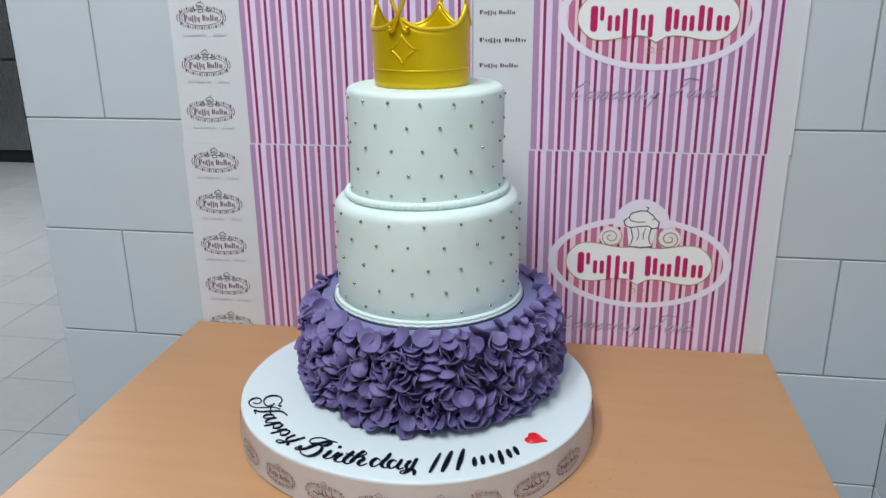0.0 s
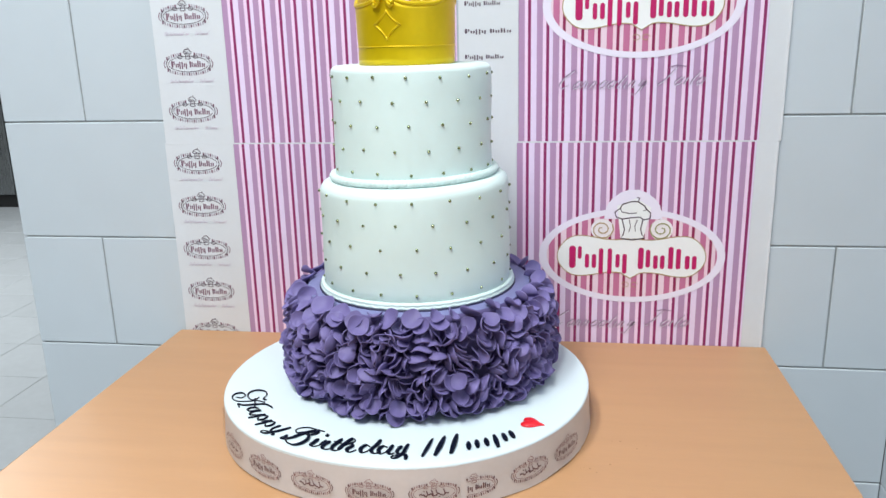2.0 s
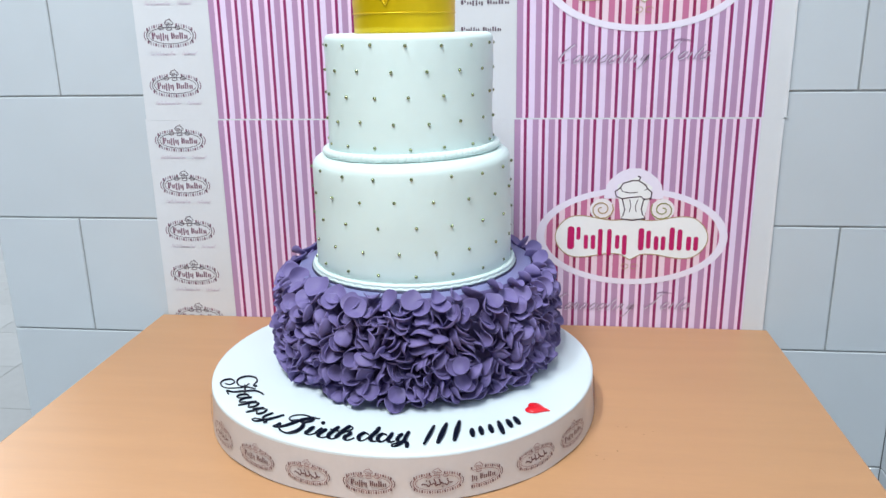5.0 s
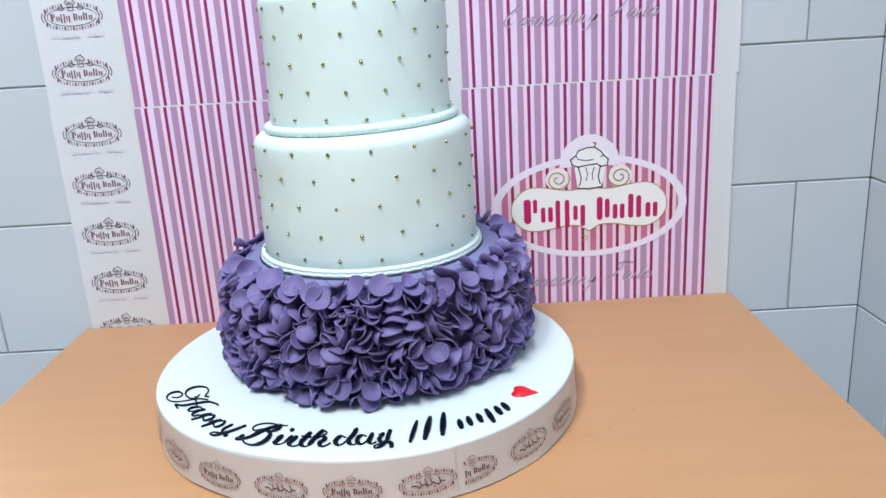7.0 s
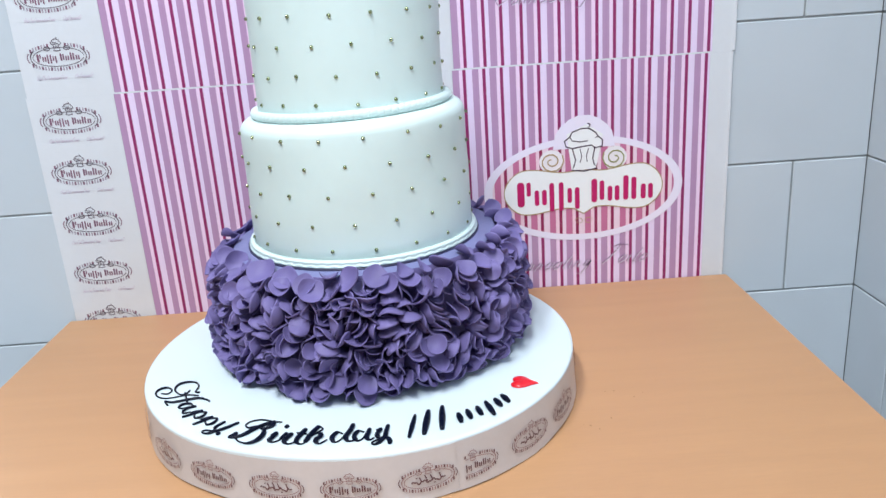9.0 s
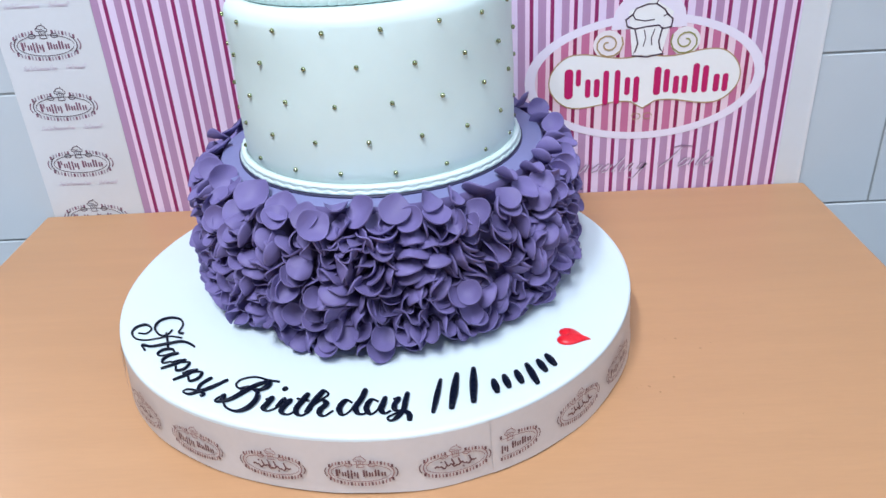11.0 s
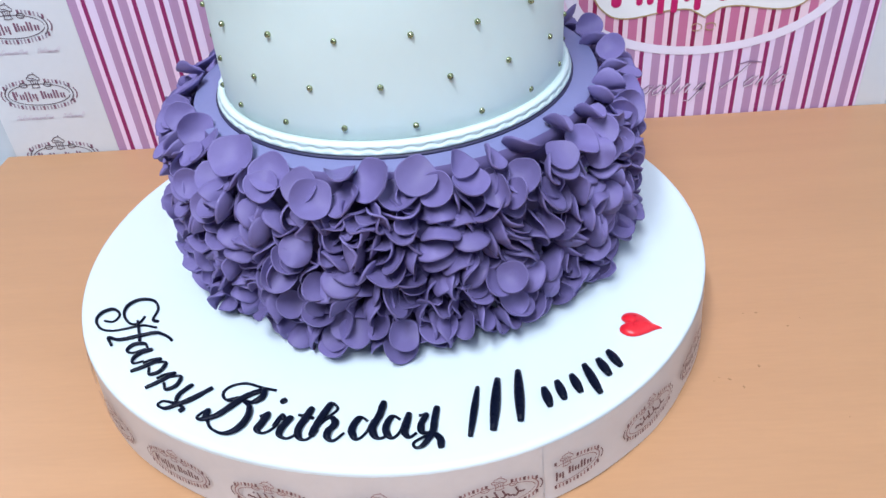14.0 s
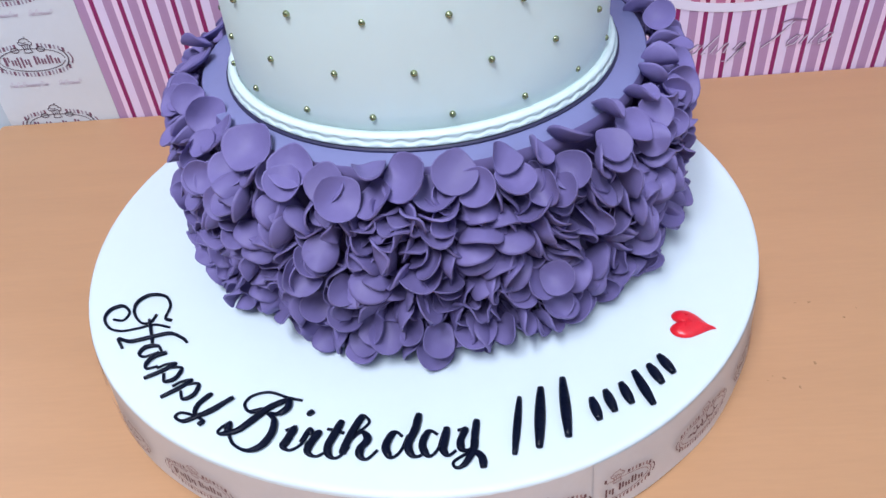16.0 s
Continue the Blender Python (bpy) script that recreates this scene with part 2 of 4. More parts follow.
# ---- table ----
TABLE_Z = 0.745
TX0, TX1, TY0, TY1 = -0.400, 0.361, 0.32, 1.0802


def make_table():
    ob = tagged(new("table"), "square table with light beech laminate top against the tiled wall", "table")
    ob.matrix_world = pose((TX0 + TX1) / 2, (TY0 + TY1) / 2, 0)
    hx, hy = (TX1 - TX0) / 2, (TY1 - TY0) / 2
    part("tabletop", box("tabletop", -hx, -hy, TABLE_Z - 0.026, hx, hy, TABLE_Z, WOOD, 0.0025), ob)
    for sx in (-1, 1):
        for sy in (-1, 1):
            cx, cy = sx * (hx - 0.05), sy * (hy - 0.05)
            part("leg", box("leg", cx - 0.02, cy - 0.02, 0, cx + 0.02, cy + 0.02, TABLE_Z - 0.026, METAL_LEG, 0.003), ob, label="dark metal leg")
        part("rail", box("rail", sx * (hx - 0.05) - 0.012, -hy + 0.07, TABLE_Z - 0.076, sx * (hx - 0.05) + 0.012, hy - 0.07, TABLE_Z - 0.026, METAL_LEG, 0.002), ob, label="dark metal rail")


make_table()

# ---- far cabinet ----


def make_fridge():
    ob = tagged(new("refrigerator"), "tall grey brushed steel refrigerator on a black plinth", "refrigerator")
    ob.matrix_world = pose(-3.75, 5.2, 0)
    part("body", box("body", -0.75, 0.04, 0.09, 0.75, 0.75, 1.95, STEEL, 0.008), ob)
    part("plinth", box("plinth", -0.74, 0.01, 0.0, 0.74, 0.70, 0.09, RUBBER, 0.003), ob, label="black plinth")
    for z0, z1 in ((0.095, 0.73), (0.75, 1.94)):
        for x0, x1 in ((-0.75, -0.006), (0.006, 0.75)):
            part("door", box("door", x0, -0.01, z0, x1, 0.036, z1, STEEL, 0.006), ob)


make_fridge()

# ---- printed sheets on the wall ----


class Print:
    """Flat printed shapes gathered into one mesh; place() turns (u, v) into a point, lifted by layer."""

    def __init__(self, place):
        self.place, self.verts, self.faces, self.index, self.mats = place, [], [], [], []

    def poly(self, pts, mat, layer=1):
        if mat not in self.mats:
            self.mats.append(mat)
        k = len(self.verts)
        self.verts += [self.place(u, v, layer) for u, v in pts]
        self.faces.append(tuple(range(k, k + len(pts))))
        self.index.append(self.mats.index(mat))

    def stroke(self, pts, w, mat, layer=2, closed=False, taper=False):
        n = len(pts)
        side = []
        for i in range(n):
            a, b = (pts[(i - 1) % n], pts[(i + 1) % n]) if closed else (pts[max(i - 1, 0)], pts[min(i + 1, n - 1)])
            dx, dy = b[0] - a[0], b[1] - a[1]
            l = math.hypot(dx, dy) or 1
            h = w / 2 * (math.sin(math.pi * (i + 0.6) / (n + 0.2)) if taper else 1)
            side.append((-dy / l * h, dx / l * h))
        for i in range(n if closed else n - 1):
            j = (i + 1) % n
            p, q, s, t = pts[i], pts[j], side[i], side[j]
            self.poly([(p[0] - s[0], p[1] - s[1]), (q[0] - t[0], q[1] - t[1]), (q[0] + t[0], q[1] + t[1]), (p[0] + s[0], p[1] + s[1])], mat, layer)

    def bar(self, x0, z0, x1, z1, mat, layer=2, lean=0.0):
        r = min(x1 - x0, z1 - z0) * 0.45
        pts = []
        for cx, cz, a0 in ((x1 - r, z0 + r, -90), (x1 - r, z1 - r, 0), (x0 + r, z1 - r, 90), (x0 + r, z0 + r, 180)):
            for k in range(4):
                a = radians(a0 + 30 * k)
                u, v = cx + r * math.cos(a), cz + r * math.sin(a)
                pts.append((u + lean * (v - z0), v))
        self.poly(pts, mat, layer)

    def ring(self, cx, cz, a, b, a2, b2, mat, layer=2, n=72):
        for k in range(n):
            p, q = 2 * math.pi * k / n, 2 * math.pi * (k + 1) / n
            self.poly([(cx + a2 * math.cos(p), cz + b2 * math.sin(p)), (cx + a * math.cos(p), cz + b * math.sin(p)),
                       (cx + a * math.cos(q), cz + b * math.sin(q)), (cx + a2 * math.cos(q), cz + b2 * math.sin(q))], mat, layer)

    def disc(self, cx, cz, a, b, mat, layer=1, n=40):
        self.poly([(cx + a * math.cos(2 * math.pi * k / n), cz + b * math.sin(2 * math.pi * k / n)) for k in range(n)], mat, layer)

    def done(self, name):
        return mesh(name, self.verts, self.faces, self.mats, index=self.index)


def cupcake(pr, cx, cz, s, w, mat, layer=3):
    """The outline of a small cake in a pleated case, s wide."""
    def at(pts):
        return [(cx + s * u, cz + s * v) for u, v in pts]
    pr.stroke(at([(-0.30, 0.0), (-0.22, -0.30), (-0.26, -0.46), (-0.32, -0.56), (0.0, -0.60), (0.34, -0.54), (0.26, -0.44), (0.22, -0.28), (0.28, 0.02)]), w, mat, layer)
    pr.stroke(at([(-0.10, -0.02), (-0.06, -0.2), (-0.10, -0.38)]), w * 0.7, mat, layer)
    pr.stroke(at([(0.12, -0.02), (0.06, -0.2), (0.08, -0.36)]), w * 0.7, mat, layer)
    pr.stroke(at([(-0.30, 0.0), (-0.46, 0.06), (-0.50, 0.20), (-0.36, 0.30), (-0.30, 0.42), (-0.06, 0.50), (0.12, 0.50), (0.16, 0.60), (0.09, 0.62)]), w, mat, layer)
    pr.stroke(at([(0.12, 0.50), (0.30, 0.38), (0.36, 0.28), (0.48, 0.18), (0.46, 0.02), (0.28, -0.02), (0.20, 0.06), (-0.05, 0.04), (-0.30, 0.0)]), w, mat, layer)
    pr.stroke(at([(-0.36, 0.30), (-0.30, 0.20), (-0.10, 0.16), (0.10, 0.18)]), w * 0.8, mat, layer)
    pr.stroke(at([(0.36, 0.28), (0.28, 0.24)]), w * 0.7, mat, layer)


STEMS = [(0.00, 0.00, 0.052, 1.00), (0.068, 0.42, 0.030, 0.56), (0.125, 0.02, 0.032, 0.62), (0.178, 0.02, 0.034, 0.62), (0.232, -0.25, 0.034, 1.15),
         (0.300, -0.25, 0.034, 1.15), (0.362, 0.05, 0.032, 0.60), (0.415, -0.22, 0.034, 0.88), (0.535, 0.00, 0.042, 0.95), (0.594, 0.08, 0.034, 0.78),
         (0.652, 0.02, 0.034, 0.60), (0.704, 0.02, 0.034, 0.60), (0.765, 0.02, 0.038, 0.98), (0.824, 0.02, 0.036, 0.90), (0.892, 0.02, 0.036, 0.60), (0.946, 0.02, 0.034, 0.60)]


def word_bars(pr, x, z, w, h, mat, layer=3, lean=0.0):
    """A row of plain upright bars as long and tall as the printed word."""
    for u, v, du, dv in STEMS:
        pr.bar(x + u * w, z + v * h, x + (u + du) * w, z + (v + dv) * h, mat, layer, lean)


def small_logo(pr, cx, cz, w, dark, soft, rim, keep=(-1.0, 1.0), flowing=False):
    """An oval ring of short ticks round a row of bars, with a small cake on top; keep cuts it off at a join."""
    a, b = w / 2, w * 0.20
    for k in range(-9, 10):
        u = k / 10.5
        for side in (-1, 1):
            if side > 0 and abs(k) < 3 or not keep[0] <= u <= keep[1]:
                continue
            v = side * b * math.sqrt(1 - u * u)
            pr.stroke([(cx + a * u, cz + v * 0.82), (cx + a * u, cz + v * 0.82 + side * w * 0.055)], w * (0.020 if k % 3 else 0.030), dark if k % 3 == 0 else rim, 1)
    for side in (-1, 1):
        if keep[0] <= side * 0.9 <= keep[1]:
            for reach, half in ((0.90, 0.55), (1.0, 0.34)):
                pr.stroke([(cx + side * a * reach * math.cos(t), cz + b * 1.1 * math.sin(t)) for t in np.linspace(-half, half, 7)], w * 0.016, dark if reach > 0.95 else soft, 1)
    arc = [(cx + a * 0.82 * math.cos(radians(t)), cz + b * 0.74 * math.sin(radians(t))) for t in range(0, 360, 10) if keep[0] <= 0.82 * math.cos(radians(t)) <= keep[1]]
    for p, q in zip(arc, arc[1:]):
        if math.hypot(p[0] - q[0], p[1] - q[1]) < w * 0.1:
            pr.stroke([p, q], w * 0.010, soft, 1)
    if keep[0] < -0.5:
        for sx in (-1, 1):
            pr.stroke([(cx + sx * w * (0.16 + 0.05 * math.cos(t)), cz + w * (0.135 + 0.03 * math.sin(t))) for t in np.linspace(0.3, 6.5, 14)], w * 0.012, soft, 1)
    cupcake(pr, cx, cz + w * 0.196, w * 0.17, w * 0.012, soft, 1)
    if flowing:
        pr.stroke([(cx + w * (-0.29 + 0.58 * k / 40), cz + w * (-0.035 + 0.022 * math.sin(0.55 * k) + 0.012 * math.sin(1.3 * k))) for k in range(41)], w * 0.026, dark, 1)
        for u0, top in ((-0.12, 0.06), (-0.02, 0.085), (0.07, 0.075), (0.22, 0.05)):
            pr.bar(cx + w * (u0 - 0.012), cz - w * 0.035, cx + w * (u0 + 0.012), cz + w * top, dark, 1, -0.35)
        for u0, v0 in ((-0.2, 0.05), (0.1, -0.085), (0.19, 0.06)):
            pr.disc(cx + w * u0, cz + w * v0, w * 0.016, w * 0.014, dark, 1, 8)
        return
    for u, v, du, dv in STEMS:
        x0, x1 = cx + (u - 0.5) * w * 0.70, cx + (u + du - 0.5) * w * 0.70
        if keep[0] * a <= x0 - cx and x1 - cx <= keep[1] * a:
            pr.bar(x0, cz - w * 0.065 + v * w * 0.125, x1, cz - w * 0.065 + (v + dv) * w * 0.125, dark, 1)


def script_line(pr, x0, x1, z, h, mat, seed, layer=3):
    """Slanting loops of even weight in place of a line of fine script."""
    rnd = random.Random(seed)
    x, tall = x0, True
    while x < x1 - h * 0.3:
        high = h * (1.0 if tall else rnd.uniform(0.42, 0.52))
        wide = high * 0.34 + h * 0.10
        loop = [(x + wide * (0.5 + 0.5 * math.sin(t * 1.0) * 0.9 + 0.16 * t / 6.28) + 0.55 * high * (0.5 - 0.5 * math.cos(t)), z + high * (0.5 - 0.5 * math.cos(t))) for t in np.linspace(-0.7, 6.6, 13)]
        pr.stroke(loop, h * (0.055 if tall else 0.065), mat, layer)
        x += wide * (1.25 if tall else 0.95)
        tall = rnd.random() < 0.12


PEN = {"cap": [(1.5, 2.0), (0.9, 2.4), (0.1, 1.5), (-0.1, 0.5), (0.5, 0.0), (1.2, 0.5)], "high": [(-0.6, 0.5), (-0.2, 0.0), (0.4, 0.8), (1.0, 2.3)], "loop": [(0.9, 0.9), (0.5, 1.0), (0.1, 0.4), (0.3, 0.0), (0.8, 0.2), (1.0, 1.0)],
       "arch": [(0.0, 0.0), (0.3, 1.0), (0.6, 0.9), (0.6, 0.1), (0.9, 0.1)], "stem": [(0.3, 0.95), (0.2, 0.1), (0.5, 0.05)], "tall": [(0.7, 1.8), (0.3, 0.6), (0.3, 0.05), (0.7, 0.1)], "tail": [(0.8, 0.9), (0.4, 1.0), (0.2, 0.3), (0.8, 0.3), (0.9, 0.9), (0.5, -0.8), (-0.2, -0.7)]}


def flourish(pr, x, z, signs, size):
    """A line of slanting pen flourishes in place of fine script, each with a pale edge."""
    for k, sign in enumerate(signs):
        line = [(x + size * (u + 0.55 * v), z + size * v) for u, v in PEN[sign]]
        pr.stroke([(u + 0.0006, v - 0.0006) for u, v in line], size * 0.13, PRINT_PALE, 3, taper=True)
        pr.stroke(line, size * 0.15, PRINT_SLATE, 4, taper=True)
        if sign == "high":
            pr.stroke([(x + size * 1.2, z + size * 2.2), (x + size * 2.2, z + size * 2.5), (x + size * 3.4, z + size * 2.3)], size * 0.15, PRINT_SLATE, 4, taper=True)
        x += size * {"cap": 1.75, "high": 1.7, "stem": 0.75, "tall": 0.85}.get(sign, 1.12)


def big_logo(pr, cx, cz):
    """Pale oval band over the stripes, an ivory plaque with magenta bars, a small cake and two curls."""
    pr.disc(cx, cz - 0.001, 0.104, 0.054, STRIPES_DEEP, 1, 64)
    pr.ring(cx, cz, 0.111, 0.0595, 0.1015, 0.0525, PRINT_PALE, 2)
    halo = [(0.0340, 0.046), (0.0330, 0.054), (0.0310, 0.063), (0.0255, 0.0705), (0.0160, 0.0780), (0.0060, 0.0818)]
    pr.poly([(cx + 0.001 + u, cz + v) for u, v in halo] + [(cx + 0.001 - u, cz + v) for u, v in halo[::-1]], PRINT_PALE, 3)
    for sx in (-1, 1):
        pr.disc(cx + sx * 0.035, cz + 0.033, 0.0135, 0.0130, PRINT_CREAM, 3, 24)
    plaque = []
    half = [0.0885 * math.sin(math.pi / 2 * k / 24) for k in range(-24, 25)]
    for u in half[::-1]:
        end = math.sqrt(max(0.0, 1 - (max(0.0, abs(u) - 0.066) / 0.0225) ** 2))
        plaque.append((cx + u, cz - 0.001 + (0.0235 + 0.0025 * math.cos((abs(u) - 0.060) * 80)) * end))
    for u in half[1:-1]:
        end = math.sqrt(max(0.0, 1 - (max(0.0, abs(u) - 0.066) / 0.0225) ** 2))
        plaque.append((cx + u, cz - 0.001 - (0.0225 + 0.0025 * math.cos((abs(u) - 0.060) * 80)) * end - 0.005 * max(0.0, 1 - abs(u) / 0.012)))
    pr.poly(plaque, PRINT_IVORY, 4)
    pr.stroke(plaque, 0.0011, PRINT_TAN, 5, closed=True)
    for sx in (-1, 1):
        pr.stroke([(cx + sx * (0.035 + (0.0140 - 0.0011 * k * 0.5) * math.cos(k * 0.55 + 2.6)), cz + 0.033 + (0.0130 - 0.00105 * k * 0.5) * math.sin(k * 0.55 + 2.6)) for k in range(22)], 0.0014, PRINT_OLIVE if sx > 0 else PRINT_TAN, 6)
        pr.stroke([(cx + sx * (0.0055 + 0.0042 * math.cos(t)), cz - 0.0365 + 0.003 * math.sin(t)) for t in np.linspace(0, 5.5, 12)], 0.0007, PRINT_TAN, 6)
    pr.poly([(cx - 0.013, cz + 0.022), (cx + 0.014, cz + 0.022), (cx + 0.022, cz + 0.060), (cx + 0.004, cz + 0.072), (cx - 0.018, cz + 0.062)], PRINT_IVORY, 6)
    cupcake(pr, cx + 0.001, cz + 0.046, 0.043, 0.0014, PRINT_INK, 7)
    word_bars(pr, cx - 0.074, cz - 0.0165, 0.155, 0.0285, PRINT_MAGENTA, 6)
    flourish(pr, cx - 0.093, cz - 0.0930, ("cap", "loop", "arch", "arch", "loop", "loop", "tall", "stem", "arch", "tail"), 0.0088)
    flourish(pr, cx + 0.022, cz - 0.0900, ("high", "loop", "stem", "tall", "loop"), 0.0088)


SHEET_Y = WALL_Y - 0.0014
SEAM = 0.998
HIGH = 0.294


def paper_mesh(name, x0, x1, z0, z1, mat, lift=0.0, right_curl=0.0):
    """A thin sheet with a faint waviness, whose right edge may stand off the wall."""
    nx, nz = 24, 12
    verts, faces = [], []
    for layer in (0, 1):
        for i in range(nx + 1):
            for j in range(nz + 1):
                x, z = x0 + (x1 - x0) * i / nx, z0 + (z1 - z0) * j / nz
                d = right_curl * max(0, (i / nx - 0.9) / 0.1) ** 2
                verts.append((x, -lift - d - (0.0003 if layer else 0.0), z))
    n = (nx + 1) * (nz + 1)
    for i in range(nx):
        for j in range(nz):
            a, b, c, d = i * (nz + 1) + j, (i + 1) * (nz + 1) + j, (i + 1) * (nz + 1) + j + 1, i * (nz + 1) + j + 1
            faces.append((a, d, c, b))
            faces.append((a + n, b + n, c + n, d + n))
    for i in range(nx):
        for j in (0, nz):
            a, b = i * (nz + 1) + j, (i + 1) * (nz + 1) + j
            faces.append((a, b, b + n, a + n) if j == 0 else (b, a, a + n, b + n))
    for j in range(nz):
        for i in (0, nx):
            a, b = i * (nz + 1) + j, i * (nz + 1) + j + 1
            faces.append((b, a, a + n, b + n) if i == 0 else (a, b, b + n, a + n))
    return mesh(name, verts, faces, mat)


def left_sheet(z0, shift, logos):
    """White column of small ovals, then stripes. The sheet's own x = 0 is where the stripes begin."""
    ob = tagged(new("printed_sheet"), "pink striped paper sheet with white column of small ovals", "poster", "printed sheets on the wall")
    ob.matrix_world = pose(-0.301 + shift, SHEET_Y, z0)
    part("white_column", paper_mesh("white_column", -0.092, 0.0, 0, HIGH - 0.0017, PAPER), ob, label="white paper column")
    part("stripes", paper_mesh("stripes", 0.0002, 0.286, 0, HIGH - 0.0017, STRIPES), ob, label="pink, mauve and magenta stripes")
    part("seam_edge", paper_mesh("seam_edge", -0.092, 0.286, HIGH - 0.0016, HIGH, PAPER), ob, label="thin white paper edge")
    for z in logos:
        pr = Print(lambda u, v, layer: (u, -0.0005 - 0.00015 * layer, v))
        small_logo(pr, -0.050, z - z0, 0.064, PRINT_PLUM, PRINT_GREY, PRINT_SOFT)
        script_line(pr, -0.078, -0.046, z - z0 - 0.0225, 0.0045, PRINT_MIST, 7, 1)
        script_line(pr, -0.038, -0.020, z - z0 - 0.0225, 0.0045, PRINT_MIST, 8, 1)
        part("oval_print", pr.done("oval_print"), ob, label="small plum oval print")


def right_sheet(z0, shift, lines):
    ob = tagged(new("printed_sheet"), "pink striped paper sheet with large pale oval emblem", "poster", "printed sheets on the wall")
    ob.matrix_world = pose(0.0565 + shift, SHEET_Y, z0)
    part("white_column", paper_mesh("white_column", -0.0695, 0.0, 0, HIGH - 0.0017, PAPER), ob, label="white paper column")
    part("stripes", paper_mesh("stripes", 0.0002, 0.2750, 0, HIGH - 0.0017, STRIPES), ob, label="pink, mauve and magenta stripes")
    part("margin", paper_mesh("margin", 0.2752, 0.2990, 0, HIGH - 0.0017, PAPER, right_curl=0.0022), ob, label="white paper margin")
    part("seam_edge", paper_mesh("seam_edge", -0.0695, 0.2990, HIGH - 0.0016, HIGH, PAPER), ob, label="thin white paper edge")
    pr = Print(lambda u, v, layer: (u, -0.0005 - 0.00015 * layer, v))
    big_logo(pr, 0.1385, 0.858 - 0.704)
    part("emblem", pr.done("emblem"), ob, label="pale oval emblem with magenta bars and small cake outline")
    for z, w in lines:
        pr = Print(lambda u, v, layer: (u, -0.0005 - 0.00015 * layer, v))
        word_bars(pr, -0.0625, z - z0 - 0.002, w, 0.0052, PRINT_GREY, 1)
        part("caption", pr.done("caption"), ob, label="line of grey bars")


left_sheet(SEAM - HIGH, 0.000, (0.742, 0.800, 0.858, 0.916, 0.972))
left_sheet(SEAM, 0.0015, (1.038, 1.096, 1.153, 1.210, 1.266))
right_sheet(SEAM - HIGH, 0.0, ())
right_sheet(SEAM, 0.0018, ((1.186, 0.038), (1.157, 0.042), (1.126, 0.055), (1.097, 0.046)))

# ---- cake board ----
BX, BY, BR = -0.0448, 0.872, 0.1844
BOARD_Z = 0.786
BH = BOARD_Z - TABLE_Z


def board_radius(a):
    """The hand-cut board is a little flat along one stretch of its rim."""
    d = (math.degrees(a) + 106 + 180) % 360 - 180
    return BR - 0.0058 * math.exp(-(d / 27) ** 2)


board = tagged(new("cake_board"), "thick round white cake board edged with printed ribbon", "cake board")
board.matrix_world = pose(BX, BY, TABLE_Z)
part("drum", lathe("drum", [(0.0005, 0.0005), (BR - 0.003, 0.0005), (BR - 0.0012, 0.004), (BR - 0.0007, BH - 0.006), (BR - 0.0003, BH - 0.0022), (BR - 0.0006, BH - 0.0009), (BR - 0.0016, BH - 0.0002), (BR - 0.004, BH), (0.09, BH + 0.0002), (0.0005, BH)], BOARD, 144, 0.0002, 5.0), board)
for v in board.children[0].data.vertices:
    v.co.xy *= board_radius(math.atan2(v.co.y, v.co.x)) / BR


def ribbon_mesh(name, a0, a1, r, seed):
    n, rows = int((a1 - a0) * 60), 5
    verts, faces = [], []
    for i in range(n + 1):
        a = a0 + (a1 - a0) * i / n
        low = 0.0012 + 0.0016 * noise.noise(Vector((a * 3.1, seed, 0)))
        for j in range(rows + 1):
            z = low + (BH - 0.0022 - low) * j / rows
            d = 0.0006 * (1 - j / rows) * noise.noise(Vector((a * 6, z * 60, seed))) + (0.0018 * (1 - j / rows) ** 2)
            d += board_radius(a) - BR - 0.0006 * (j / rows) ** 4
            verts.append(((r + d) * math.cos(a), (r + d) * math.sin(a), z))
    for i in range(n):
        for j in range(rows):
            k = i * (rows + 1) + j
            faces.append((k, k + rows + 1, k + rows + 2, k + 1))
    return mesh(name, verts, faces, RIBBON, smooth=True)


ribbon = part("ribbon", ribbon_mesh("ribbon", radians(-66), radians(294), BR + 0.0001, 1.0), board, label="pinkish white satin ribbon with small oval prints")
ribbon_end = part("ribbon_end", ribbon_mesh("ribbon_end", radians(-66), radians(-20), BR + 0.0006, 2.0), board, label="overlapping end of the printed ribbon")


def flare(z):
    return 0.0018 * max(0.0, 1 - z / (BH - 0.003)) ** 2


def ribbon_logo(angle, keep=(-1.0, 1.0), parent=ribbon, r=BR + 0.0016, flowing=False):
    def on_rim(u, v, layer):
        a = angle + u / r
        q = r + board_radius(a) - BR + flare(v) + 0.0001 * layer
        return (q * math.cos(a), q * math.sin(a), v)

    pr = Print(on_rim)
    small_logo(pr, 0.0, 0.0175, 0.042, PRINT_UMBER, PRINT_ROSE, PRINT_ROSE, keep, flowing)
    part("oval_print", pr.done("oval_print"), parent, label="small brown oval print")


for deg in (-89.6, -106.2, -123.1, -140.0, -72.9, -157, -174, 169, 152, 135, 118, 101, 84, 67, 50, 33, 16, 0):
    ribbon_logo(radians(deg), flowing=deg in (-72.9, -106.2, -140.0, -174, 152, 118, 84, 50, 16))
ribbon_logo(radians(-62.5), (-0.35, 1.0), ribbon_end)
for deg in (-45.3, -29.3):
    ribbon_logo(radians(deg), parent=ribbon_end, flowing=deg < -40)

# ---- cake ----
CX, CY = -0.035, 0.8945
cake = tagged(new("tiered_cake"), "three-tier white and purple fondant cake with petal ruffles and gold pearls", "cake")
cake.matrix_world = pose(CX, CY, BOARD_Z)
Z1, Z2, Z3 = 0.0955, 0.2050, 0.3110
LEAN_X = 0.027
